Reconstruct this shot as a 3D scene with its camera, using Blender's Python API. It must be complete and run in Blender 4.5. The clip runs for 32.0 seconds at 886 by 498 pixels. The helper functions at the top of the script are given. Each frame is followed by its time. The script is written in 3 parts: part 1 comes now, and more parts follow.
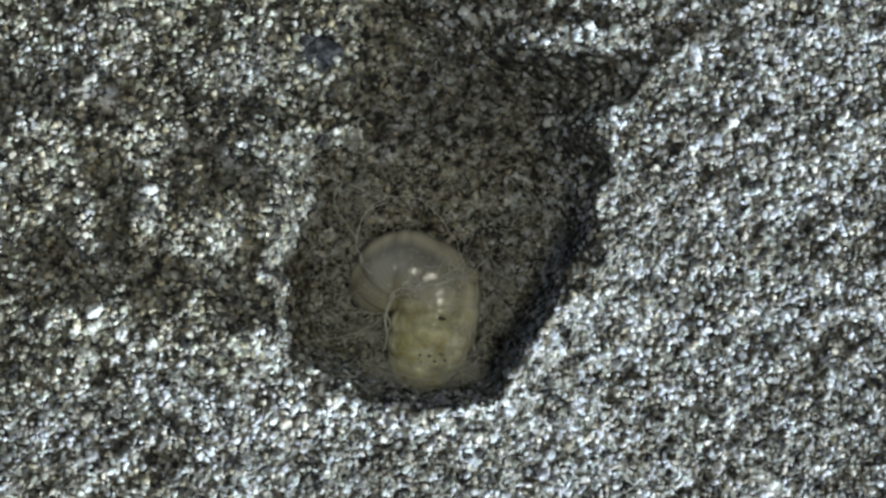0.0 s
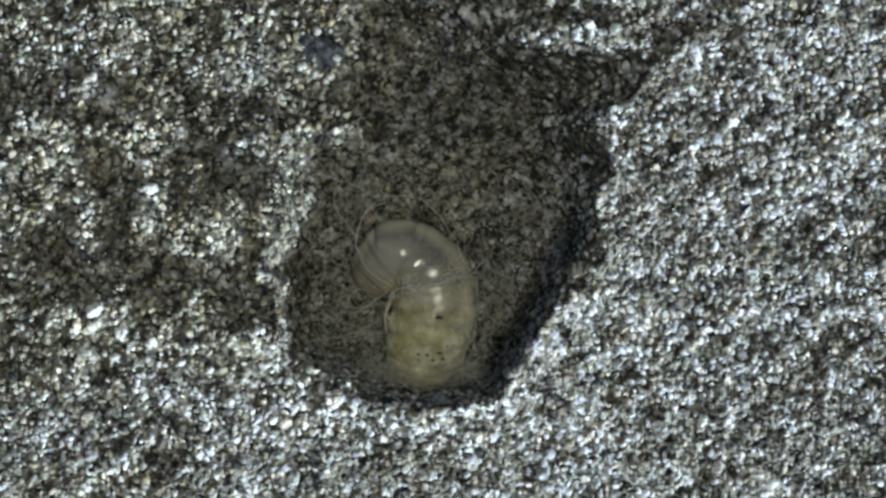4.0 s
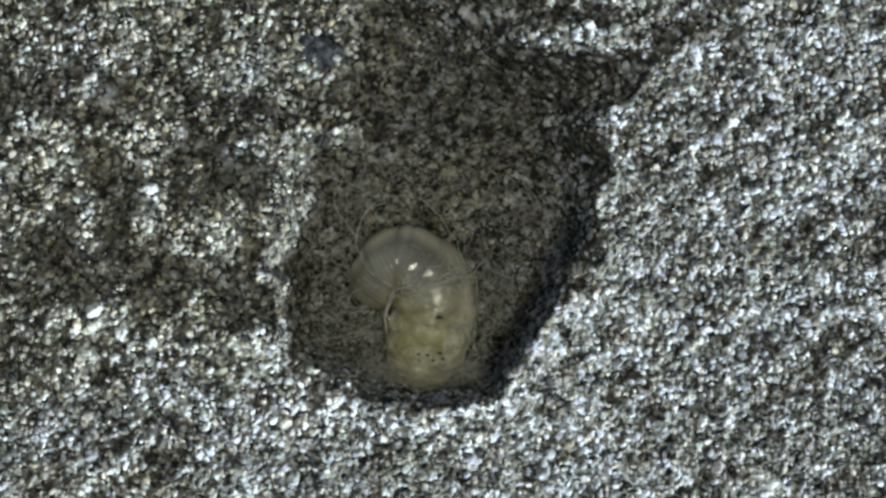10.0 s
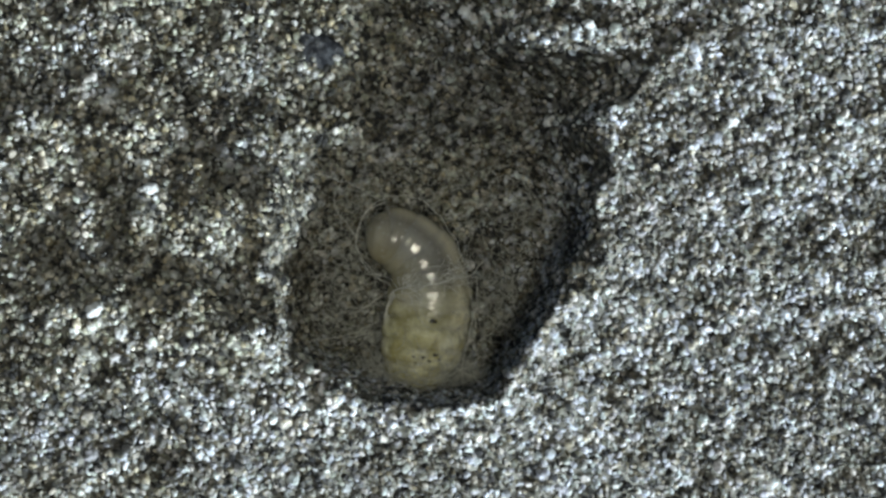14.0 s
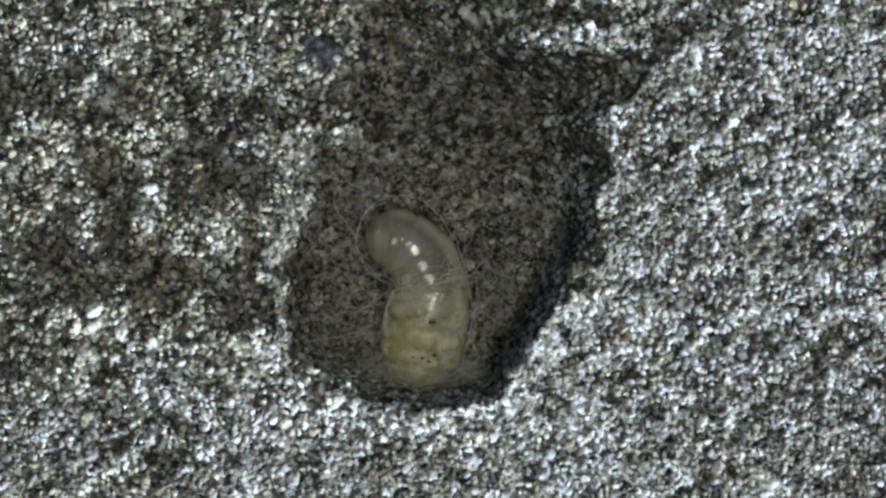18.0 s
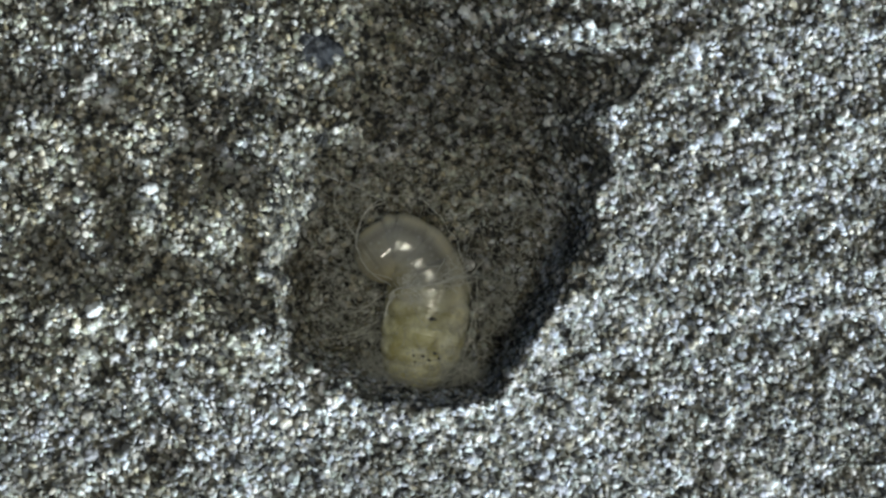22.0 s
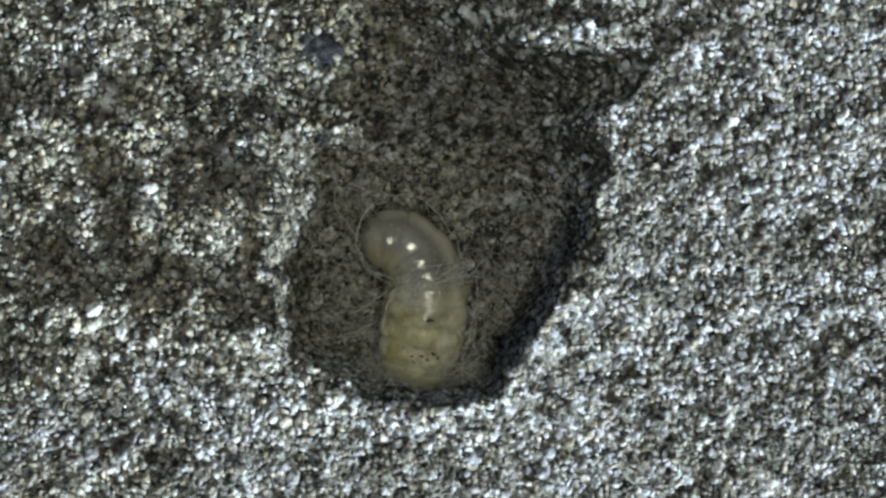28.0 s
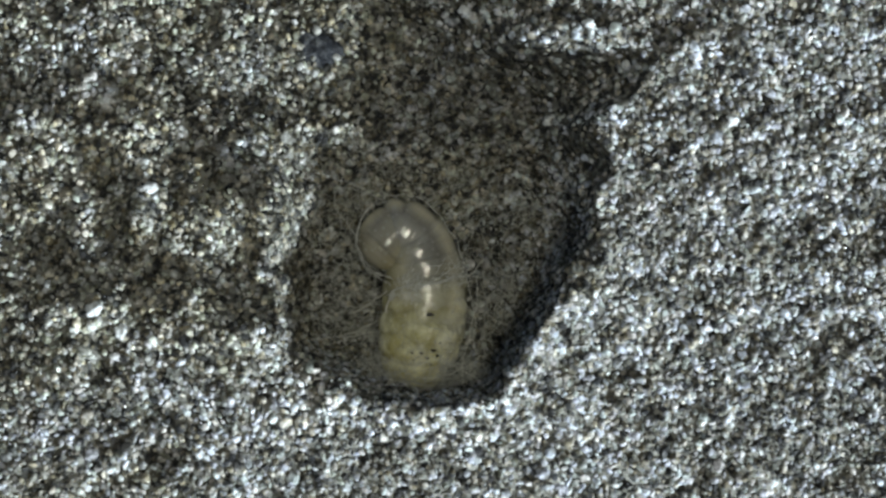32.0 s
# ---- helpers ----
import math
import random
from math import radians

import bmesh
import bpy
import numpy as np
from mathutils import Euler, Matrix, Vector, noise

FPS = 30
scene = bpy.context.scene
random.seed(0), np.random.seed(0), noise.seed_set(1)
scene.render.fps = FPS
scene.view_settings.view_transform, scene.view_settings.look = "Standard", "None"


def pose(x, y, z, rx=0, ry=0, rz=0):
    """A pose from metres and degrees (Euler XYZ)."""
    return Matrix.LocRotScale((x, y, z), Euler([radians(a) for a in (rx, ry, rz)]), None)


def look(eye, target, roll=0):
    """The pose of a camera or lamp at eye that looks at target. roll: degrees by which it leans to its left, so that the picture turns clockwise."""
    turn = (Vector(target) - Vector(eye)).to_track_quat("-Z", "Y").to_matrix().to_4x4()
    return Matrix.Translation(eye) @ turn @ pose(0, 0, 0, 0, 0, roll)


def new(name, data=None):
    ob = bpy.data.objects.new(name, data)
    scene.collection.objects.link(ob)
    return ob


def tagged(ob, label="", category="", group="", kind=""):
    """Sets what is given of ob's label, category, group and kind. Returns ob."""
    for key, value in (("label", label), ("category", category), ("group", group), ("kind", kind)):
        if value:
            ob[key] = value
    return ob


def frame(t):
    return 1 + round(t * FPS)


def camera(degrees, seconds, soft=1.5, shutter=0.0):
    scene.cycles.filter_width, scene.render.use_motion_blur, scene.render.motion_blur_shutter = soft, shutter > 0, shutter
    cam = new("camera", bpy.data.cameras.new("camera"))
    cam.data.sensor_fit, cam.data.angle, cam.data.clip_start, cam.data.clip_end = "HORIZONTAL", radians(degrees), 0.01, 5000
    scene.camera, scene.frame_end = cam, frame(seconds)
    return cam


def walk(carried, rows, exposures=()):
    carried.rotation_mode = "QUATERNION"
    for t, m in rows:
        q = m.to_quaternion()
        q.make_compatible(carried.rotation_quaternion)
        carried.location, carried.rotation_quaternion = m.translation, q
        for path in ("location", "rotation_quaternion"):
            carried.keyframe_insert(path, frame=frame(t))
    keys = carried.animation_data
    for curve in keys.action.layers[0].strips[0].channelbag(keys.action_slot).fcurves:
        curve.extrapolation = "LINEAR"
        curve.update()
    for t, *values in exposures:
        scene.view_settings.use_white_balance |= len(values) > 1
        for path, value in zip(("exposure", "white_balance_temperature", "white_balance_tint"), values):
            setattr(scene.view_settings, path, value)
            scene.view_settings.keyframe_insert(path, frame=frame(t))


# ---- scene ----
# ---- camera: it stands all but still, straight over the pit ----
MM = 0.001
DIST = 72.17  # height of the lens over the rock, mm
cam = camera(25.0, 32.0, soft=2.8)
# the stand sinks by a few hundredths of a millimetre on the way
walk(cam, [(t, pose(0, y * MM, DIST * MM)) for t, y in ((0.0, 0.02), (2.5, 0.02), (4.0, 0.0), (21.0, 0.0), (24.0, -0.03), (32.0, -0.03))], exposures=[(0.0, 0.55), (32.0, 0.55)])

# ---- light: a low cool key light, a small weak warm light overhead, a faint sky ----
SUN_AZ, SUN_EL = radians(-44), radians(24)
TO_SUN = Vector((math.cos(SUN_EL) * math.cos(SUN_AZ), math.cos(SUN_EL) * math.sin(SUN_AZ), math.sin(SUN_EL)))
world = bpy.data.worlds.new("sky")
scene.world = world
world.use_nodes = True
wn = world.node_tree
sky = wn.nodes.new("ShaderNodeTexSky")
sky.sky_type, sky.sun_disc, sky.sun_elevation, sky.sun_rotation = "NISHITA", False, SUN_EL, math.pi / 2 - SUN_AZ
wn.links.new(sky.outputs[0], wn.nodes["Background"].inputs[0])
wn.nodes["Background"].inputs[1].default_value = 0.017

sun = new("sun", bpy.data.lights.new("sun", "SUN"))
sun.data.energy, sun.data.angle, sun.data.color = 4.15, radians(8), (0.80, 0.93, 0.98)
sun.matrix_world = look(TO_SUN * 1.0, (0, 0, 0))

# unseen source, added to fill the shade and give the larva its highlights
lamp = new("overhead_light", bpy.data.lights.new("overhead_light", "AREA"))
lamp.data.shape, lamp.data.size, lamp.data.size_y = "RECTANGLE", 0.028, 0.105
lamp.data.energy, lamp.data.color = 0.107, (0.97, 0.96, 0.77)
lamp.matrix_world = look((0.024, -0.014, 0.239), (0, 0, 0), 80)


# ---- materials ----
def material(name):
    m = bpy.data.materials.new(name)
    m.use_nodes = True
    nt = m.node_tree
    return m, nt, nt.nodes["Principled BSDF"]


def node(nt, kind, **values):
    n = nt.nodes.new(kind)
    for key, value in values.items():
        n.inputs[key.replace("_", " ")].default_value = value
    return n


def ramp(nt, source, stops, constant=False):
    n = nt.nodes.new("ShaderNodeValToRGB")
    n.color_ramp.interpolation = "CONSTANT" if constant else "LINEAR"
    while len(n.color_ramp.elements) < len(stops):
        n.color_ramp.elements.new(0.5)
    for e, (place, colour) in zip(n.color_ramp.elements, stops):
        e.position, e.color = place, (*colour, 1)
    nt.links.new(source, n.inputs[0])
    return n.outputs[0]


def mixed(a, b, w):
    return tuple(p * (1 - w) + q * w for p, q in zip(a, b))


def blend(nt, a, b, factor, mode="MIX"):
    """Mix of two colours, each a socket or a tone; factor a number or a socket."""
    n = nt.nodes.new("ShaderNodeMix")
    n.data_type, n.blend_type = "RGBA", mode
    for k, v in ((0, factor), (6, a), (7, b)):
        if isinstance(v, bpy.types.NodeSocket):
            nt.links.new(v, n.inputs[k])
        else:
            n.inputs[k].default_value = (*v, 1) if isinstance(v, tuple) else v
    return n.outputs[2]


GRAIN_TONES = [(0.0, (0.022, 0.022, 0.025)), (0.22, (0.07, 0.07, 0.07)), (0.32, (0.16, 0.15, 0.125)), (0.42, (0.28, 0.255, 0.195)),
               (0.46, (0.27, 0.27, 0.265)), (0.68, (0.45, 0.45, 0.455)), (0.78, (0.62, 0.625, 0.635)), (0.96, (0.74, 0.75, 0.775))]


# darker patches (iron stain, painted shade) and paler ones (clean sand, painted light): x, y, half width, half
# height (mm), strength
DARKENED = [(-9.3, 7.2, 1.9, 2.2, 0.45), (-9.0, 1.9, 1.4, 1.1, 0.95), (-10.6, 0.6, 1.4, 1.0, 0.6), (-13.3, 0.0, 2.2, 1.0, 0.35),
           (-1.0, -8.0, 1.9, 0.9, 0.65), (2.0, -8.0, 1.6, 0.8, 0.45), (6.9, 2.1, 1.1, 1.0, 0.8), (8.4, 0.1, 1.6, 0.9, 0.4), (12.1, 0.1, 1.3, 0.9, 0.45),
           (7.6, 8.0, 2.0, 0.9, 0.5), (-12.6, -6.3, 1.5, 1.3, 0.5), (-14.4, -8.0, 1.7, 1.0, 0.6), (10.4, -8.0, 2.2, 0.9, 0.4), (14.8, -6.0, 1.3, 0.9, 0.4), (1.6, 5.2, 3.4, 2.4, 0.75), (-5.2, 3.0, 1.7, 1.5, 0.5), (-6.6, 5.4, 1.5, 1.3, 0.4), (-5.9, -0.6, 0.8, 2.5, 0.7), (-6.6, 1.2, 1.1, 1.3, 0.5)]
LIGHTENED = [(-12.0, 4.4, 2.8, 1.5, 0.7), (-5.3, -5.9, 2.4, 1.0, 0.8), (-1.5, -5.9, 1.8, 0.7, 0.6), (-12.0, -3.6, 1.4, 0.9, 0.6), (2.4, 8.2, 1.6, 0.9, 0.7)]


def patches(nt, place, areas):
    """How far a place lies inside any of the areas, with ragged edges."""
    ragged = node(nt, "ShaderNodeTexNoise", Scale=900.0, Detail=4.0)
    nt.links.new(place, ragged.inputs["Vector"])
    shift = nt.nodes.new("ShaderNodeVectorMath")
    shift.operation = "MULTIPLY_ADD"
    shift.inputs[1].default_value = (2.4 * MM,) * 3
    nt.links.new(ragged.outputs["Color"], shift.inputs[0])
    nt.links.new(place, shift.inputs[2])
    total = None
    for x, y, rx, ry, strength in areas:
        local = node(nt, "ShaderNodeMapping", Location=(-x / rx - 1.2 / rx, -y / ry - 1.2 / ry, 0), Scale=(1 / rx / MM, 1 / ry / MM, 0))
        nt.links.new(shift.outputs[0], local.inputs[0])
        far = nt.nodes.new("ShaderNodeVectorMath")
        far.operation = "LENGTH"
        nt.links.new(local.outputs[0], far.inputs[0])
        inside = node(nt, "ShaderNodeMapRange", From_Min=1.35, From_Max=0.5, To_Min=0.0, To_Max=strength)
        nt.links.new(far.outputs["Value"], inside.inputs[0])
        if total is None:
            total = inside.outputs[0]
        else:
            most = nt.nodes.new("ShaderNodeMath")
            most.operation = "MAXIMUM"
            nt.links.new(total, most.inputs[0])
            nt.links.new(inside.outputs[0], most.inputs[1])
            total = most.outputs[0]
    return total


def grain_material(name, joined):
    """Quartz sand: each grain its own tone, clear to milky, a glassy sheen."""
    m, nt, bsdf = material(name)
    if joined:
        pick = nt.nodes.new("ShaderNodeNewGeometry").outputs["Random Per Island"]
    else:
        pick = nt.nodes.new("ShaderNodeObjectInfo").outputs["Random"]
    place = nt.nodes.new("ShaderNodeNewGeometry").outputs["Position"]
    # like grains lie together in small clumps
    clump = node(nt, "ShaderNodeTexNoise", Scale=1900.0, Detail=2.0)
    nt.links.new(place, clump.inputs["Vector"])
    spread = node(nt, "ShaderNodeMapRange", From_Min=0.30, From_Max=0.70, To_Min=-0.34, To_Max=0.62)
    spread.clamp = False
    nt.links.new(clump.outputs[0], spread.inputs[0])
    choose = nt.nodes.new("ShaderNodeMath")
    choose.operation = "MULTIPLY_ADD"
    choose.inputs[1].default_value = 0.80
    nt.links.new(pick, choose.inputs[0])
    nt.links.new(spread.outputs[0], choose.inputs[2])
    tone = ramp(nt, choose.outputs[0], GRAIN_TONES)
    cloud = node(nt, "ShaderNodeTexNoise", Scale=5600.0, Detail=4.0)
    nt.links.new(place, cloud.inputs["Vector"])
    stain = node(nt, "ShaderNodeTexNoise", Scale=1000.0, Detail=4.0)
    nt.links.new(place, stain.inputs["Vector"])
    mix = nt.nodes.new("ShaderNodeMix")
    mix.data_type, mix.blend_type = "RGBA", "MULTIPLY"
    mix.inputs[0].default_value = 0.9
    nt.links.new(tone, mix.inputs[6])
    nt.links.new(ramp(nt, cloud.outputs[0], [(0.36, (0.56, 0.56, 0.55)), (0.5, (0.95, 0.95, 0.95)), (0.64, (1.25, 1.25, 1.25))]), mix.inputs[7])
    mix2 = nt.nodes.new("ShaderNodeMix")
    mix2.data_type, mix2.blend_type = "RGBA", "MULTIPLY"
    mix2.inputs[0].default_value = 0.8
    nt.links.new(mix.outputs[2], mix2.inputs[6])
    nt.links.new(ramp(nt, stain.outputs[0], [(0.38, (0.46, 0.43, 0.36)), (0.52, (1.0, 1.0, 1.0)), (0.66, (1.2, 1.2, 1.22))]), mix2.inputs[7])
    # iron-stained cement, patchy, on the pit's side of the rock
    axes = nt.nodes.new("ShaderNodeSeparateXYZ")
    nt.links.new(place, axes.inputs[0])
    patch = node(nt, "ShaderNodeTexNoise", Scale=260.0, Detail=4.0)
    nt.links.new(place, patch.inputs["Vector"])
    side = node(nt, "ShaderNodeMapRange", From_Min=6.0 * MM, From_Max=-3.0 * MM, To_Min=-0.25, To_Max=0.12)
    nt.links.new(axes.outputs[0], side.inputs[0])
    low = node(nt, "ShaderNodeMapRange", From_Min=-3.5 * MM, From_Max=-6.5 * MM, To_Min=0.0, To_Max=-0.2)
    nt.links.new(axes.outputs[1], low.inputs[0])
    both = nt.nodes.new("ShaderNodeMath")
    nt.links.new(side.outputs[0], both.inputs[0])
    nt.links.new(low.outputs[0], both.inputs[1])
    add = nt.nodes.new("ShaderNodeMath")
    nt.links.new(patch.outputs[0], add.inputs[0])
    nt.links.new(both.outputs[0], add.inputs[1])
    toned = blend(nt, mix2.outputs[2], ramp(nt, add.outputs[0], [(0.42, (1, 1, 1.02)), (0.64, (0.965, 0.925, 0.80))]), 1.0, "MULTIPLY")
    # besides iron stain, this paints shade into the trough and the pit's left wall
    toned = blend(nt, toned, (0.51, 0.485, 0.42), patches(nt, place, DARKENED), "MULTIPLY")
    # besides clean sand, this paints sunlit ground into the colour
    toned = blend(nt, toned, (1.5, 1.5, 1.52), patches(nt, place, LIGHTENED), "MULTIPLY")
    shuffle = nt.nodes.new("ShaderNodeTexWhiteNoise")
    shuffle.noise_dimensions = "1D"
    nt.links.new(pick, shuffle.inputs["W"])
    tint = ramp(nt, shuffle.outputs[0], [(0.0, (1.0, 0.94, 0.77)), (0.25, (1.02, 0.98, 0.98)), (0.5, (0.92, 1.0, 0.95)), (0.75, (0.94, 0.99, 1.12)), (1.0, (1, 1, 1.08))])
    nt.links.new(blend(nt, toned, tint, 1.0, "MULTIPLY"), bsdf.inputs["Base Color"])
    nt.links.new(ramp(nt, shuffle.outputs[0], [(0.0, (0.26,) * 3), (0.12, (0.5,) * 3), (1.0, (0.8,) * 3)]), bsdf.inputs["Roughness"])
    bsdf.inputs["IOR"].default_value = 1.55
    bsdf.inputs["Subsurface Weight"].default_value = 0.75
    bsdf.inputs["Subsurface Radius"].default_value = (1.0, 1.0, 1.0)
    bsdf.inputs["Subsurface Scale"].default_value = 0.00007
    return m


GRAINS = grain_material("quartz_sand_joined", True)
GRAIN_ONE = grain_material("quartz_sand", False)


def rock_material():
    """The cement between the grains; far from the pit it carries the grain pattern too."""
    m, nt, bsdf = material("sandstone")
    place = nt.nodes.new("ShaderNodeNewGeometry").outputs["Position"]
    cells = node(nt, "ShaderNodeTexVoronoi", Scale=4200.0)
    nt.links.new(place, cells.inputs["Vector"])
    sep = nt.nodes.new("ShaderNodeSeparateColor")
    nt.links.new(cells.outputs["Color"], sep.inputs[0])
    tone = ramp(nt, sep.outputs[0], GRAIN_TONES)
    dark = nt.nodes.new("ShaderNodeMix")
    dark.data_type, dark.blend_type = "RGBA", "MULTIPLY"
    dark.inputs[0].default_value = 1.0
    nt.links.new(tone, dark.inputs[6])
    dark.inputs[7].default_value = (0.36, 0.35, 0.31, 1)
    nt.links.new(dark.outputs[2], bsdf.inputs["Base Color"])
    bump = node(nt, "ShaderNodeBump", Strength=0.6, Distance=0.0001)
    nt.links.new(cells.outputs["Distance"], bump.inputs["Height"])
    bump.invert = True
    nt.links.new(bump.outputs[0], bsdf.inputs["Normal"])
    bsdf.inputs["Roughness"].default_value = 0.8
    return m


ROCK = rock_material()


def skin_material(i):
    """Moist skin of ring i: yellow and full of fat behind, clear grey in front, brownish at the head."""
    m, nt, bsdf = material("larva_skin")
    clear = min(1.0, max(0.0, (i - 3.5) / 7.0))
    head = 0.6 * max(0.0, (i - 14) / 2.0)
    place = nt.nodes.new("ShaderNodeTexCoord").outputs["Object"]
    axes = nt.nodes.new("ShaderNodeSeparateXYZ")
    nt.links.new(place, axes.inputs[0])
    w = (i - 3.5) / 7.0
    front = node(nt, "ShaderNodeMapRange", From_Min=-w * 3.2 * MM, From_Max=(1 - w) * 3.2 * MM)
    nt.links.new(axes.outputs[0], front.inputs[0])
    front = front.outputs[0]
    soft = node(nt, "ShaderNodeTexNoise", Scale=430.0, Detail=4.0)
    shift = node(nt, "ShaderNodeMapping", Location=(0.00056 * i, 0.0, 0.0))
    nt.links.new(place, shift.inputs[0])
    nt.links.new(shift.outputs[0], soft.inputs["Vector"])
    hind = ramp(nt, soft.outputs[0], [(0.36, (0.58, 0.54, 0.29)), (0.48, (0.68, 0.645, 0.40)), (0.64, (0.86, 0.83, 0.65))])
    fore = ramp(nt, soft.outputs[0], [(0.34, mixed((0.31, 0.30, 0.27), (0.42, 0.37, 0.26), head)), (0.66, mixed((0.50, 0.485, 0.44), (0.56, 0.51, 0.39), head))])
    # a dark vessel along the back, pale fat beyond it
    across = node(nt, "ShaderNodeMapRange", From_Min=1.3 * MM, From_Max=-1.4 * MM)
    nt.links.new(axes.outputs[1], across.inputs[0])
    band = ramp(nt, across.outputs[0], [(0.0, (1.2, 1.14, 0.86)), (0.18, (1.15, 1.1, 0.88)), (0.40, (0.96, 0.96, 0.94)), (0.62, (0.88, 0.88, 0.86)), (0.73, (0.62, 0.61, 0.59)), (0.79, (0.84, 0.82, 0.78)), (0.88, (1.52, 1.46, 1.27)), (1.0, (1.6, 1.53, 1.3))])
    fore = blend(nt, fore, band, 1.0, "MULTIPLY")
    mottle = node(nt, "ShaderNodeTexNoise", Scale=1600.0, Detail=5.0, Roughness=0.6)
    nt.links.new(shift.outputs[0], mottle.inputs["Vector"])
    hind = blend(nt, hind, ramp(nt, mottle.outputs[0], [(0.36, (0.78, 0.745, 0.60)), (0.50, (1.0, 1.0, 1.0)), (0.64, (1.24, 1.25, 1.32))]), 1.0, "MULTIPLY")
    base = blend(nt, hind, fore, front)
    fat = node(nt, "ShaderNodeTexVoronoi", Scale=3600.0)
    nt.links.new(place, fat.inputs["Vector"])
    speck = ramp(nt, fat.outputs["Distance"], [(0.1, (0.4, 0.4, 0.4)), (0.32, (0, 0, 0))])
    base = blend(nt, base, mixed((0.90, 0.88, 0.74), (0.58, 0.58, 0.54), clear), speck)
    nt.links.new(base, bsdf.inputs["Base Color"])
    bump = node(nt, "ShaderNodeBump", Strength=0.6 - 0.25 * clear, Distance=0.00042 + 0.00004 * clear)
    fine = node(nt, "ShaderNodeTexNoise", Scale=2200.0 - 1400.0 * clear, Detail=2.0 - 1.0 * clear)
    nt.links.new(shift.outputs[0], fine.inputs["Vector"])
    # fine wrinkles that run round the ring
    pleats = node(nt, "ShaderNodeTexWave", Scale=1500.0, Distortion=3.0, Detail=2.0)
    pleats.inputs["Detail Scale"].default_value = 0.6
    nt.links.new(place, pleats.inputs["Vector"])
    relief = nt.nodes.new("ShaderNodeMath")
    relief.operation = "MULTIPLY_ADD"
    relief.inputs[1].default_value = 0.035 + 0.045 * clear
    nt.links.new(pleats.outputs["Fac"], relief.inputs[0])
    nt.links.new(fine.outputs[0], relief.inputs[2])
    nt.links.new(relief.outputs[0], bump.inputs["Height"])
    nt.links.new(bump.outputs[0], bsdf.inputs["Normal"])
    bsdf.inputs["Roughness"].default_value = 0.24 - 0.16 * clear
    bsdf.inputs["Subsurface Weight"].default_value = 0.6
    bsdf.inputs["Subsurface Radius"].default_value = (1.0, 1.0, 0.75)
    bsdf.inputs["Subsurface Scale"].default_value = 0.0005
    bsdf.inputs["IOR"].default_value = 1.5
    bsdf.inputs["Specular IOR Level"].default_value = 0.28 + 0.22 * clear
    bsdf.inputs["Coat Weight"].default_value = 0.05 + 0.95 * clear
    bsdf.inputs["Coat Roughness"].default_value = 0.05
    return m


def plain_material(name, colour, rough, **more):
    m, nt, bsdf = material(name)
    place = nt.nodes.new("ShaderNodeNewGeometry").outputs["Position"]
    n = node(nt, "ShaderNodeTexNoise", Scale=6000.0, Detail=3.0)
    nt.links.new(place, n.inputs["Vector"])
    nt.links.new(ramp(nt, n.outputs[0], [(0.3, tuple(c * 0.7 for c in colour)), (0.7, colour)]), bsdf.inputs["Base Color"])
    bsdf.inputs["Roughness"].default_value = rough
    for key, value in more.items():
        bsdf.inputs[key.replace("_", " ")].default_value = value
    return m


SILK = plain_material("silk", (0.97, 0.96, 0.91), 0.35)
FINE_SILK = plain_material("fine_silk", (0.80, 0.80, 0.74), 0.4, Alpha=0.65)
WISP = plain_material("wisp_silk", (0.88, 0.88, 0.82), 0.35, Alpha=0.65)


def film_material():
    """Gauzy silk: matted fibres with gaps, thin enough to see through."""
    m, nt, bsdf = material("silk_film")
    place = nt.nodes.new("ShaderNodeNewGeometry").outputs["Position"]
    blot = node(nt, "ShaderNodeTexNoise", Scale=3000.0, Detail=2.0)
    nt.links.new(place, blot.inputs["Vector"])
    fibres = []
    for turn, scale in ((0.5, 1.0), (2.1, 1.3), (1.2, 0.8)):
        m1 = node(nt, "ShaderNodeMapping", Rotation=(0, 0, turn), Scale=(scale * 1800.0, scale * 8000.0, 1800.0))
        nt.links.new(place, m1.inputs[0])
        f = node(nt, "ShaderNodeTexNoise", Scale=1.0, Detail=2.0, Distortion=2.5)
        nt.links.new(m1.outputs[0], f.inputs["Vector"])
        fibres.append(ramp(nt, f.outputs[0], [(0.50, (0, 0, 0)), (0.62, (1, 1, 1))]))
    both = blend(nt, blend(nt, fibres[0], fibres[1], 1.0, "LIGHTEN"), fibres[2], 1.0, "LIGHTEN")
    nt.links.new(ramp(nt, blot.outputs[0], [(0.34, (0.50, 0.44, 0.38)), (0.56, (0.55, 0.58, 0.52)), (0.66, (0.80, 0.79, 0.72))]), bsdf.inputs["Base Color"])
    gaps = ramp(nt, blot.outputs[0], [(0.50, (0.0, 0.0, 0.0)), (0.60, (0.22, 0.22, 0.22))])
    nt.links.new(blend(nt, both, gaps, 1.0, "MULTIPLY"), bsdf.inputs["Alpha"])
    bsdf.inputs["Roughness"].default_value = 0.5
    return m


FILM = film_material()
SPOT = plain_material("dark_spot", (0.025, 0.02, 0.015), 0.4)


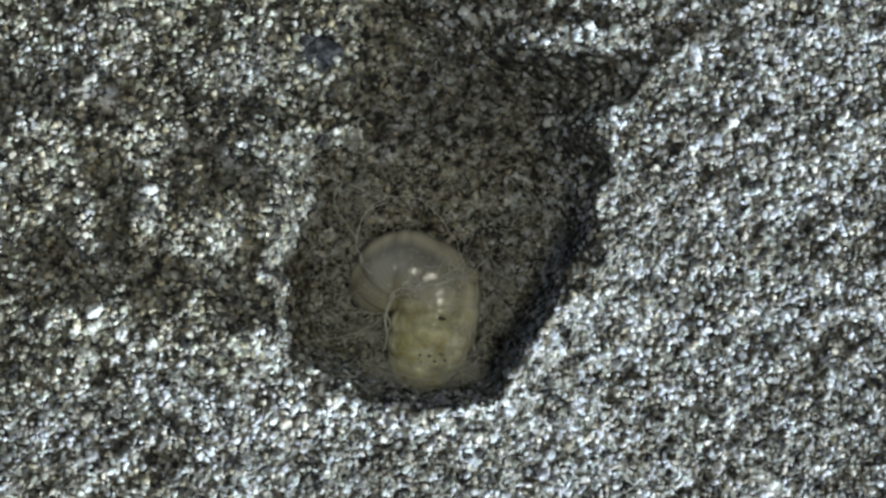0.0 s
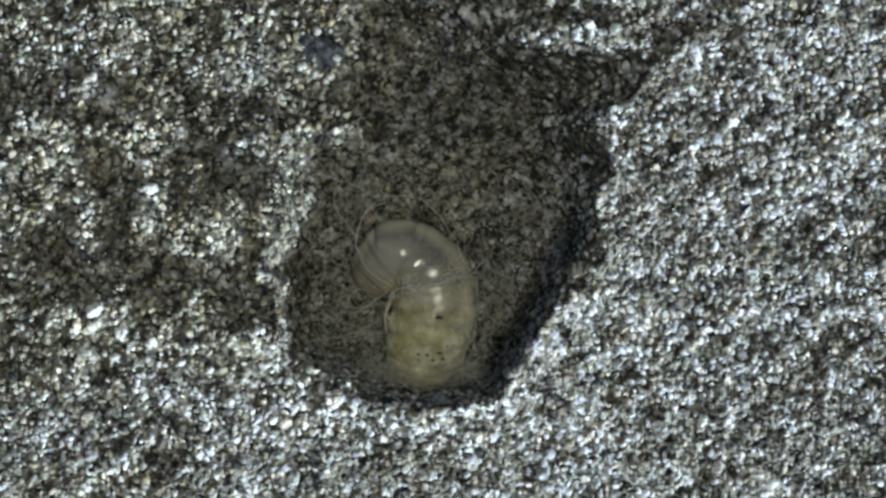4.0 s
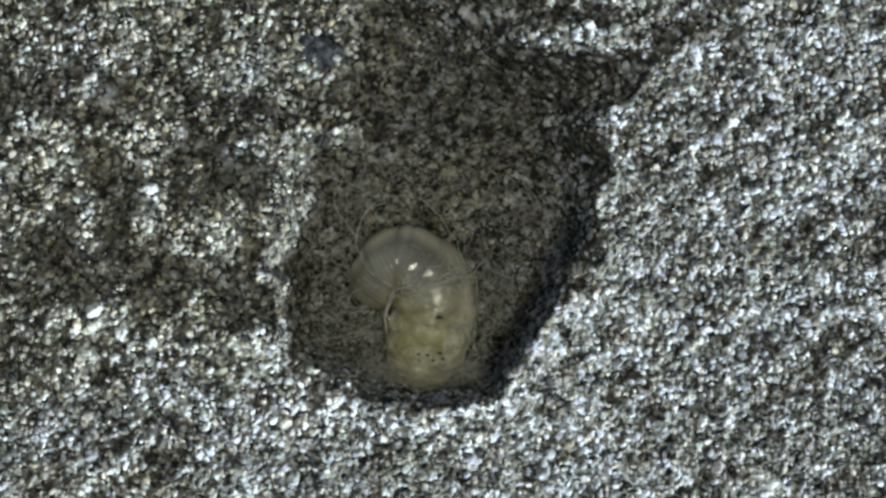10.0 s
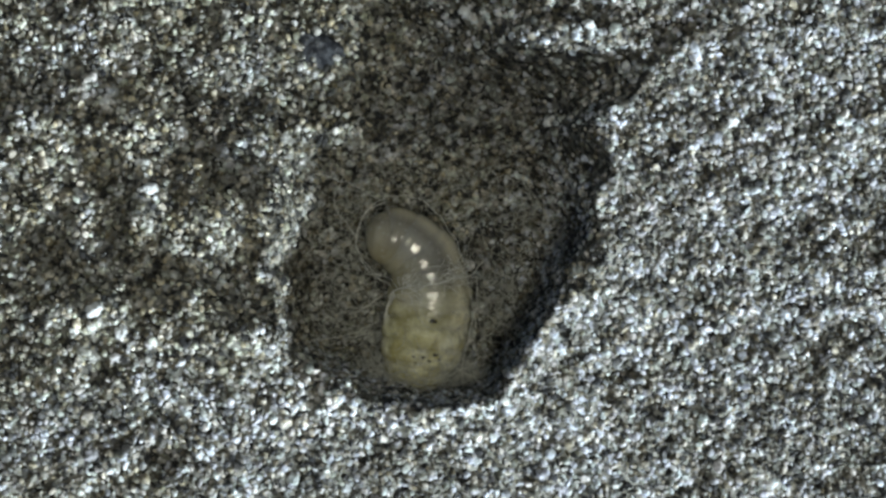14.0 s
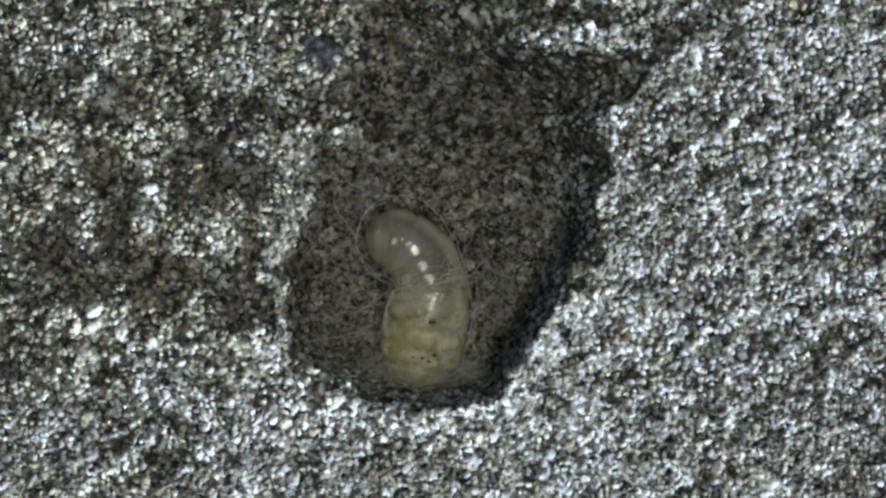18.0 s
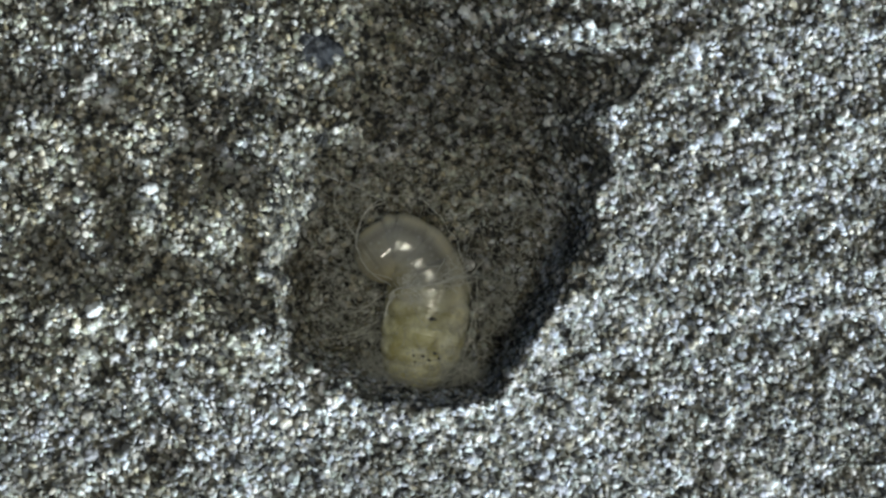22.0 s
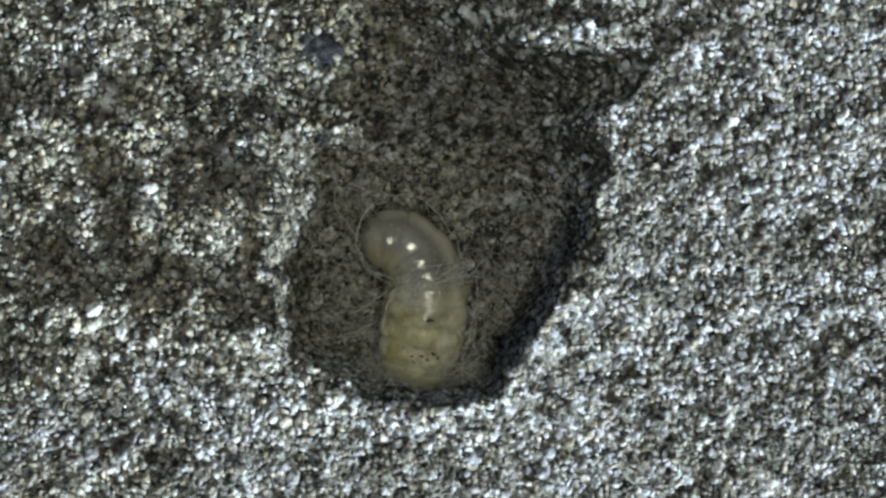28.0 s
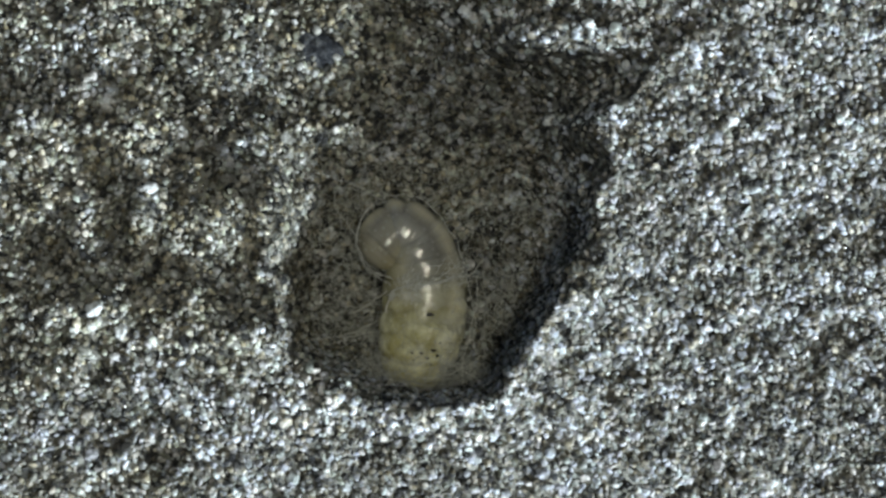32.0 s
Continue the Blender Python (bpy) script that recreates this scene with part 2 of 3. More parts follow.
def mineral_material():
    """Blue-black grains welded together, here and there a grey one."""
    m, nt, bsdf = material("dark_mineral")
    place = nt.nodes.new("ShaderNodeNewGeometry").outputs["Position"]
    cells = node(nt, "ShaderNodeTexNoise", Scale=3000.0, Detail=4.0, Roughness=0.65)
    nt.links.new(place, cells.inputs["Vector"])
    nt.links.new(ramp(nt, cells.outputs[0], [(0.40, (0.008, 0.009, 0.013)), (0.52, (0.03, 0.033, 0.042)), (0.62, (0.08, 0.083, 0.092)), (0.70, (0.3, 0.3, 0.3))]), bsdf.inputs["Base Color"])
    bump = node(nt, "ShaderNodeBump", Strength=0.7, Distance=0.00025)
    nt.links.new(cells.outputs[0], bump.inputs["Height"])
    nt.links.new(bump.outputs[0], bsdf.inputs["Normal"])
    bsdf.inputs["Roughness"].default_value = 0.4
    return m


PEBBLE = mineral_material()
CLEAR = plain_material("clear_quartz", (0.84, 0.86, 0.88), 0.3)


# ---- the rock: one sheet, a pit, a trough that runs up from it ----
PIT = (-0.3, -1.0)


def smooth(a, b, v):
    v = np.clip((v - a) / (b - a), 0, 1)
    return v * v * (3 - 2 * v)


def crisp(a, b, v):
    """Breaks off sharply at a, levels out at b."""
    v = np.clip((v - a) / (b - a), 0, 1)
    return 1 - (1 - v) ** 1.6


def around(angle, values):
    """Smooth values round a circle, the first at 0 degrees, evenly spaced."""
    n = len(values)
    f = np.mod(angle / (2 * math.pi) * n, n)
    i = np.floor(f).astype(int)
    w = f - i
    w = w * w * (3 - 2 * w)
    v = np.array(values)
    return v[i % n] * (1 - w) + v[(i + 1) % n] * w


RIM = [4.7, 6.2, 6.5, 5.2, 5.2, 5.8, 5.8, 5.9, 5.9, 6.0, 5.2, 4.8, 4.8, 4.85, 4.5, 4.3]
WALL = [0.8, 1.2, 2.2, 4.0, 4.2, 4.0, 2.8, 1.5, 0.9, 0.7, 0.6, 0.6, 0.5, 0.5, 0.6, 0.7]
FLOOR = -6.5
TROUGH = 5.4
HUMPS = [(-6.7, 1.6, 1.0, 1.4, 1.0), (-9.4, -2.4, 1.6, 1.1, 1.1), (-6.2, 0.6, 0.6, 1.6, 1.3), (-10.9, 1.6, 0.5, 1.0, 1.0), (-7.0, -3.1, 1.3, 0.9, 0.9), (-9.5, -4.4, 5.0, 2.0, 0.6),
         (-4.2, 4.6, 0.8, 0.6, 0.45), (-6.6, -0.6, 0.6, 0.6, 0.7), (-12.4, -2.0, 1.3, 0.8, 0.9), (-10.4, 2.0, 0.9, 1.0, 0.4), (-6.7, -6.7, 1.4, 0.9, 0.6), (3.4, 7.5, 2.2, 0.9, 2.7),
         (6.5, 7.6, 1.0, 0.8, 1.0), (11.2, 7.0, 1.0, 0.8, 0.4), (-4.6, 8.7, 1.3, 1.2, 0.6)]
HOLLOWS = [(-6.2, -0.5, 1.8, 1.8, -1.5), (-12.4, -4.4, 0.5, 0.5, -0.6), (-10.7, -6.2, 0.7, 0.7, -1.0), (-10.0, -7.4, 0.9, 0.6, -0.9), (11.2, -6.3, 0.5, 0.5, -0.5), (-7.6, 5.0, 0.16, 0.5, -0.5),
           (6.6, -4.5, 1.1, 0.45, -0.5), (13.4, 1.2, 0.8, 0.4, -0.4), (9.2, 5.0, 0.6, 0.5, -0.3), (12.6, -1.6, 1.0, 0.4, -0.3), (-4.6, 3.0, 1.3, 1.4, -1.1)]


# places where the surface leans: x, y, radius (mm), slope away from the light
LEANS_WEST = [(-14.7, 8.0, 1.6, 0.12), (-12.0, 8.0, 1.6, 0.04), (-9.3, 8.0, 1.6, 0.08), (-12.0, 6.0, 1.6, 0.02), (-9.3, 6.0, 1.6, 0.06), (-14.0, 4.6, 1.8, -0.14),
              (-10.4, 4.4, 1.8, -0.27), (-9.3, 2.0, 1.6, 0.29), (-14.0, 1.5, 1.6, 0.08), (-10.3, 1.3, 1.5, 0.10), (-14.7, 0.0, 1.6, 0.13), (-12.0, 0.0, 1.6, 0.13),
              (-9.3, 0.0, 1.6, 0.14), (-12.0, -2.0, 1.6, -0.08), (-9.3, -2.0, 1.6, 0.15), (-12.0, -4.0, 1.6, -0.15), (-12.0, -6.0, 1.6, 0.10), (-14.7, -8.0, 1.6, 0.12)]
LEANS_EAST = [(-6.7, 8.0, 1.6, -0.08), (-6.7, 1.4, 1.5, 0.19), (-6.7, 6.0, 1.6, 0.12), (-6.7, 4.0, 1.6, 0.10), (-4.9, 3.0, 1.4, 0.18), (-6.7, 0.0, 1.5, 0.17),
              (-6.7, -2.0, 1.5, 0.09), (6.7, 2.0, 1.6, 0.12), (6.7, 8.0, 1.6, 0.10), (12.1, 8.0, 1.6, 0.07), (12.1, 0.0, 1.6, 0.09), (6.7, -2.0, 1.6, -0.11),
              (-6.7, -6.0, 1.6, -0.08), (-4.0, -6.0, 1.6, -0.22), (-1.3, -6.0, 1.6, -0.11), (-1.3, -8.0, 1.6, 0.14), (4.0, -8.0, 1.6, 0.07), (9.4, -8.0, 1.6, 0.09)]


def lattice(x, y, size, seed):
    """Value noise, 0 to 1, its grid turned by the seed."""
    turn = 0.5 + 1.3 * seed
    x, y = x * math.cos(turn) - y * math.sin(turn), x * math.sin(turn) + y * math.cos(turn)
    x, y = x / size + 513.0, y / size + 717.0
    i, j = np.floor(x).astype(np.int64), np.floor(y).astype(np.int64)
    fx, fy = x - i, y - j
    fx, fy = fx * fx * (3 - 2 * fx), fy * fy * (3 - 2 * fy)

    def h(a, b):
        v = np.sin(a * 127.1 + b * 311.7 + seed * 74.7) * 43758.5453
        return v - np.floor(v)
    return (h(i, j) * (1 - fx) + h(i + 1, j) * fx) * (1 - fy) + (h(i, j + 1) * (1 - fx) + h(i + 1, j + 1) * fx) * fy


def hump(x, y, cx, cy, rx, ry, height):
    return height * np.exp(-((x - cx) / rx) ** 2 - ((y - cy) / ry) ** 2)


def height(x, y):
    """Height of the rock in mm at x, y in mm."""
    u = x * math.cos(SUN_AZ) + y * math.sin(SUN_AZ)
    near = np.exp(-((x / 60) ** 2 + (y / 60) ** 2))
    z = np.where(u > 4, -0.20 * (u - 4), 0) * near
    z = z + np.where(u < -5.5, 0.14 * (u + 5.5), 0) * smooth(2.2, 5.0, y) * smooth(-13.0, -4.0, x) * near
    z = z - 0.13 * np.maximum(0, y - 3.4) * smooth(-4.0, -9.0, x) * near
    z = z - 0.15 * np.maximum(0, y - 5.6) * smooth(-13.0, -9.0, x) * smooth(-3.0, -6.0, x) * near
    z = z - (0.14 + 0.12 * smooth(-9.0, -6.5, x) * smooth(1.5, -1.5, x)) * np.maximum(0, -5.8 - y) * near
    # trough up from the pit, with an arm to the upper corner, and the crest beside it
    edge = 5.55 + 0.4 * smooth(1.4, 2.8, y) - 0.75 * smooth(3.0, 4.3, y) + 1.25 * np.maximum(0, y - 4.4) + (lattice(x, y, 1.2, 8) - 0.5) * 0.7
    span = smooth(-2.0 - 2.3 * smooth(-5.0, -9.0, x), 2.0 + 2.8 * smooth(-4.0, -8.5, x), y - 1.3 * smooth(-3.5, -7.5, x) + 1.6 * (lattice(x, y, 2.3, 9) - 0.5) * smooth(-3.0, -6.0, x))
    z = z + 1.4 * np.exp(-np.maximum(0, x - edge) / 2.2) * span * (1 - 0.6 * smooth(4.2, 6.0, y))
    end = 12.6 + 1.6 * smooth(5.5, 8.5, x)
    z = z - TROUGH * crisp(0.0, 1.0, (edge - x) / (1.9 + 3.0 * smooth(4.4, 6.4, y))) * (0.5 + 0.5 * smooth(-9.5, -2.0, x)) * span * smooth(0.0, 5.7, end - y - 0.5 * x) * smooth(11.0, 6.0, x) * near
    # humps and hollows of the surface
    for f in HUMPS + HOLLOWS:
        z = z + hump(x, y, *f)
    for cx, cy, r, slope in LEANS_WEST + LEANS_EAST:
        z = z + slope * ((x - cx) * math.cos(SUN_AZ) + (y - cy) * math.sin(SUN_AZ)) * np.exp(-((x - cx) ** 2 + (y - cy) ** 2) / r ** 2)
    # the pit
    dx, dy = x - PIT[0], y - PIT[1]
    r, a = np.hypot(dx, dy), np.arctan2(dy, dx)
    rough = (lattice(x, y, 1.5, 3) - 0.5) * 1.0 + (lattice(x, y, 0.55, 4) - 0.5) * 0.45
    cut = smooth(-0.8, -0.1, np.cos(a - SUN_AZ))
    rim, wall = around(a, RIM) + rough * (1 - 0.5 * cut), around(a, WALL)
    k = smooth(0, 1, (rim - r) / wall) * (1 - cut) + crisp(0, 1, (rim - r) / wall) * cut
    z = z + 1.0 * np.exp(-np.maximum(0, r - rim) / 2.2) * smooth(-0.2, 0.5, np.cos(a - SUN_AZ)) * (1 - span)
    z = z * (1 - k) + FLOOR * k
    # bumps
    z = z + (lattice(x, y, 2.6, 1) - 0.5) * 0.35 + (lattice(x, y, 1.1, 2) - 0.5) * 0.42 + (lattice(x + 0.3 * y, y - 0.4 * x, 0.6, 5) - 0.5) * 0.32
    return z


def axis(span, step, out):
    inner = list(np.arange(-span, span + step / 2, step))
    d, far = step, []
    while (far[-1] if far else span) < out:
        d *= 1.35
        far.append((far[-1] if far else span) + d)
    return np.array([-v for v in reversed(far)] + inner + far)


def sheet(xs, ys):
    gx, gy = np.meshgrid(xs, ys)
    co = np.stack([gx, gy, height(gx, gy)], -1).reshape(-1, 3) * MM
    nx, ny = len(xs), len(ys)
    i = (np.arange(ny - 1)[:, None] * nx + np.arange(nx - 1)[None, :]).ravel()
    quads = np.stack([i, i + 1, i + nx + 1, i + nx], 1)
    return co, quads


def mesh_of(name, co, faces, mat, smooth_shade=True):
    me = bpy.data.meshes.new(name)
    n, k = faces.shape
    me.vertices.add(len(co))
    me.vertices.foreach_set("co", np.ascontiguousarray(co, dtype=np.float32).ravel())
    me.loops.add(n * k)
    me.loops.foreach_set("vertex_index", np.ascontiguousarray(faces, dtype=np.int32).ravel())
    me.polygons.add(n)
    me.polygons.foreach_set("loop_start", np.arange(0, n * k, k, dtype=np.int32))
    me.polygons.foreach_set("use_smooth", np.full(n, smooth_shade))
    me.update(calc_edges=True)
    me.materials.append(mat)
    return me


co, quads = sheet(axis(18.5, 0.12, 40000), axis(11.0, 0.12, 40000))
ground = tagged(new("ground", mesh_of("ground", co, quads, ROCK)),
                "grey-brown sandstone with a worn pit in it", "rock", kind="structure")


def part(name, mesh, parent, label="", kind=""):
    ob = new(name, mesh)
    ob.parent = parent
    return tagged(ob, label, "", "", kind)


# ---- the larva: soft rings on a bent line, each ring a rigid piece ----
RINGS = 17
SIZE = [(0, 1.12), (0.07, 1.40), (0.14, 1.56), (0.25, 1.70), (0.45, 1.66), (0.57, 1.52), (0.70, 1.43), (0.85, 1.30), (0.93, 1.22), (1.0, 1.06)]  # mm, tail to head
RADII = [float(np.interp(i / (RINGS - 1), *zip(*SIZE))) * (1.0 if i % 2 == 0 else 0.968 if i < 8 else 0.98) for i in range(RINGS)]
HALF = [0.85, 0.95, 1.05, 1.3, 1.15, 1.4, 1.1, 1.4, 0.90, 1.3, 0.76, 1.15, 0.72, 1.1, 0.72, 0.95, 0.85]


def ring_mesh(i):
    """A bulging ring round its own x axis, closed and rounded at both ends, lightly creased."""
    n, k = 40, 20
    t = np.linspace(-1, 1, k + 1)
    t = np.sign(t) * (1 - (1 - np.abs(t)) ** 1.7)
    a = np.arange(n) / n * 2 * math.pi
    p = 2.0 if i % 2 == 0 else 2.8
    r = RADII[i] * np.clip(1 - np.abs(t) ** p, 0, 1) ** (1 / p)
    r[0] = r[-1] = 0.002
    tt, aa = np.meshgrid(t, a, indexing="ij")
    rr = np.repeat(r[:, None], n, 1)
    soft = 1.0 if i > 8 else 1.9
    lump = 1 + soft * (0.009 * np.sin(3 * aa + i * 2.1) + 0.006 * np.sin(5 * aa + i * 1.3) + 0.008 * np.sin(5 * tt + 2 * aa + i)) + (soft - 1) * 0.010 * np.sin(6 * aa + 7 * tt + 1.7 * i)
    rr = rr * lump
    co = np.stack([tt * HALF[i], rr * np.cos(aa), rr * np.sin(aa) * 0.96], -1).reshape(-1, 3) * MM
    q = (np.arange(k)[:, None] * n + np.arange(n)[None, :])
    q2 = (np.arange(k)[:, None] * n + (np.arange(n)[None, :] + 1) % n)
    faces = np.stack([q, q2, q2 + n, q + n], -1).reshape(-1, 4)
    return mesh_of("ring", co, faces, skin_material(i))


larva = tagged(new("larva"), "plump glossy pale-yellow larva with grey translucent fore body", "larva")
larva.matrix_world = pose(-0.7 * MM, -4.8 * MM, FLOOR * MM)
rings = []
for i in range(RINGS):
    name, label = ("head", "rounded brownish head") if i == RINGS - 1 else ("body_segment", "yellowish segment" if i < 9 else "grey translucent segment")
    rings.append(part(name, ring_mesh(i), larva, label))


def disc_mesh(name, rx, ry, mat):
    n = 12
    co, faces = [], []
    for k, (f, z) in enumerate(((1.0, -0.02), (0.8, 0.012), (0.4, 0.02), (0.01, 0.022))):
        for j in range(n):
            a = j / n * 2 * math.pi
            w = 1 + 0.15 * math.sin(3 * a + rx * 90)
            co.append((rx * f * w * math.cos(a), ry * f * w * math.sin(a), z))
    for k in range(3):
        for j in range(n):
            faces.append((k * n + j, k * n + (j + 1) % n, (k + 1) * n + (j + 1) % n, (k + 1) * n + j))
    return mesh_of(name, np.array(co) * MM, np.array(faces), mat)


# small dark spots: ring, place along it, angle from its top (degrees), size
for ring, along, lean, rx, ry in ((6, -0.22, 8, 0.075, 0.15), (3, -0.26, 22, 0.055, 0.12), (3, -0.44, 6, 0.05, 0.08), (3, -0.49, -7, 0.045, 0.06),
                                  (2, 0.02, 30, 0.06, 0.07), (2, -0.12, 16, 0.04, 0.08), (3, 0.05, 30, 0.03, 0.05), (2, -0.30, -3, 0.03, 0.05), (2, -0.36, 24, 0.03, 0.05)):
    s = part("spot", disc_mesh("spot", rx, ry, SPOT), rings[ring], "small dark spot")
    a = radians(lean)
    p = 2.0 if ring % 2 == 0 else 2.8
    r = RADII[ring] * (1 - abs(along / HALF[ring]) ** p) ** (1 / p) * MM + 0.04 * MM
    s.matrix_basis = Matrix.Translation((along * MM, -math.sin(a) * r, math.cos(a) * r * 0.96)) @ Euler((a, 0, 0)).to_matrix().to_4x4()


# how the fore body bends: seconds, height of its bow, reach of its side, height of its tip (all mm in the plan)
BENDS_A = [(0, 0.66, -3.21, -1.78), (0.3, 0.57, -3.25, -1.67), (0.6, 0.62, -3.17, -1.78), (0.9, 0.74, -3.33, -1.88), (1.2, 0.97, -3.00,
           -1.57), (1.5, 0.82, -3.15, -1.67), (1.8, 0.70, -3.15, -1.67), (2.1, 0.90, -3.25, -1.67), (2.4, 1.11, -3.08, -1.47), (2.7, 0.90,
           -3.29, -1.78), (3, 0.80, -3.33, -1.88), (3.3, 0.95, -3.29, -1.78), (3.5, 0.95, -3.25, -1.57), (4, 1.07, -3.17, -1.05), (4.5, 0.90,
           -3.21, -1.47), (5, 1.19, -3.04, -0.33), (5.5, 1.36, -2.94, 0.14), (5.8, 1.32, -2.88, 0.18), (6.1, 1.15, -2.98, -0.02), (6.4, 1.07,
           -2.98, -0.75)]
BENDS_B = [(6.7, 0.74, -3.29, -1.57), (7, 1.11, -3.25, -1.26), (7.3, 1.27, -3.00, -0.33), (7.6, 1.36, -2.88, 0.18), (7.9, 1.11, -2.94, 0.08),
           (8.2, 1.11, -3.10, -0.02), (8.5, 1.27, -2.96, 0.29), (8.8, 1.32, -2.77, 0.29), (9.1, 1.32, -2.86, 0.29), (9.4, 1.15, -3.04, 0.08),
           (9.7, 0.99, -3.08, -0.54), (10, 0.82, -3.25, -1.57), (10.3, 0.90, -3.21, -1.05), (10.6, 1.40, -2.92, 0.08), (10.9, 1.36, -2.92,
           0.18), (11.2, 1.07, -2.84, -0.02), (11.5, 1.07, -2.92, -0.13), (11.8, 1.36, -2.80, 0.29), (12.1, 1.44, -2.63, 0.08), (12.4, 1.40,
           -2.67, 0.18)]
BENDS_C = [(12.7, 1.27, -2.82, -0.02), (13, 1.07, -3.15, -0.95), (13.3, 1.19, -3.15, -0.54), (13.6, 1.27, -2.94, -0.02), (13.9, 1.52, -2.77,
           0.39), (14.2, 1.52, -2.73, 0.39), (14.5, 1.32, -2.84, 0.08), (15, 1.15, -3.00, -0.23), (15.5, 1.40, -2.88, 0.18), (16, 1.27,
           -2.90, 0.04), (16.5, 1.44, -2.73, 0.18), (16.8, 1.40, -2.94, 0.08), (17.1, 1.44, -2.94, 0.18), (17.4, 1.56, -2.84, 0.39), (17.7,
           1.60, -2.73, 0.59), (18, 1.48, -2.73, 0.29), (18.3, 1.23, -3.08, -0.33), (18.6, 1.11, -3.13, -0.95), (18.9, 1.23, -3.17, -1.26),
           (19.2, 1.19, -3.08, -1.05)]
BENDS_D = [(19.5, 1.52, -3.04, -0.13), (19.8, 1.52, -2.88, -0.13), (20.1, 1.27, -2.94, -0.02), (20.4, 1.11, -3.15, -0.44), (20.7, 1.32,
           -3.04, 0.08), (21, 1.52, -3.00, 0.39), (21.3, 1.48, -2.92, 0.08), (21.6, 1.44, -2.94, 0.08), (21.9, 1.32, -3.08, -0.23), (22.2,
           1.27, -3.15, -0.54), (22.5, 1.48, -3.04, -0.13), (22.8, 1.56, -2.84, 0.29), (23.1, 1.48, -2.84, 0.29), (23.4, 1.36, -2.94, 0.08),
           (23.7, 1.19, -2.94, -0.13), (24, 1.36, -3.00, 0.18), (24.3, 1.60, -2.94, 0.39), (24.6, 1.52, -2.94, 0.29), (24.9, 1.40, -2.94,
           0.18), (25.2, 1.48, -3.00, 0.08)]
BENDS_E = [(25.5, 1.56, -3.04, -0.13), (26, 1.44, -2.96, 0.04), (26.5, 1.32, -3.04, -0.17), (27, 1.48, -2.90, 0.18), (27.5, 1.52, -2.88,
           0.18), (27.8, 1.44, -2.88, 0.18), (28.1, 1.48, -2.94, 0.29), (28.4, 1.65, -3.04, 0.39), (28.7, 1.52, -2.94, 0.18), (29, 1.40,
           -2.84, 0.18), (29.3, 1.27, -3.00, 0.08), (29.6, 1.27, -3.08, -0.13), (29.9, 1.65, -2.80, 0.59), (30.2, 1.77, -2.88, 0.49), (30.5,
           1.65, -2.94, 0.39), (30.8, 1.52, -2.77, 0.39), (31.1, 1.60, -2.84, 0.39), (31.4, 1.85, -3.00, 1.01), (31.7, 1.85, -2.84, 1.01),
           (32, 1.81, -2.94, 0.08)]
BENDS = BENDS_A + BENDS_B + BENDS_C + BENDS_D + BENDS_E


def spine(t, top, reach, tip):
    """Points of the bent line at that time, mm, tail to head."""
    curl = max(0.0, -0.1 - tip)
    drift = 0.09 - 0.0085 * t + 0.13 * curl
    a = [(-0.98 + drift * 0.4, -4.36), (-0.72 + drift * 0.7, -3.30), (-0.46 + drift, -1.85),
         (-0.62 + drift, -0.66 + 0.8 * (top - 1.32)), (-1.55, top - 1.20), (reach + 0.76, tip + 0.2 * curl)]
    z = [-0.10, 0.0, 0.05, 0.15, 0.30, 0.48 - 0.40 * curl]
    pts = [np.array((x, y, FLOOR + 1.72 + h)) for (x, y), h in zip(a, z)]
    for p in pts:
        p[:2] *= (DIST - p[2]) / DIST
    return pts


def along(pts, n):
    """n even steps on a smooth line through the points: places and directions."""
    p = [2 * pts[0] - pts[1]] + pts + [pts[-1] + 0.55 * (pts[-1] - pts[-2]) + np.array((0.0, -0.25, -0.1))]
    fine = []
    for k in range(1, len(p) - 2):
        for s in np.linspace(0, 1, 16, endpoint=False):
            fine.append(0.5 * (2 * p[k] + (p[k + 1] - p[k - 1]) * s + (2 * p[k - 1] - 5 * p[k] + 4 * p[k + 1] - p[k + 2]) * s ** 2
                               + (3 * p[k] - p[k - 1] - 3 * p[k + 1] + p[k + 2]) * s ** 3))
    fine.append(p[-2])
    fine = np.array(fine)
    d = np.concatenate([[0], np.cumsum(np.linalg.norm(np.diff(fine, axis=0), axis=1))])
    want = np.linspace(0, d[-1], n)
    at = lambda w: np.array([np.interp(w, d, fine[:, c]) for c in range(3)])
    return [(at(w), at(min(w + 0.35, d[-1])) - at(max(w - 0.35, 0))) for w in want]


def ring_pose(place, way):
    x = Vector(way).normalized()
    y = Vector((0, 0, 1)).cross(x).normalized()
    m = Matrix((x, y, x.cross(y))).transposed().to_4x4()
    return larva.matrix_world.inverted() @ (Matrix.Translation(Vector(place) * MM) @ m)


def motions():
    rows = [[] for _ in rings]
    for t, top, reach, tip in BENDS:
        for i, (place, way) in enumerate(along(spine(t, top, reach, tip), RINGS)):
            rows[i].append((t, ring_pose(place, way)))
    for ob, r in zip(rings, rows):
        walk(ob, r)


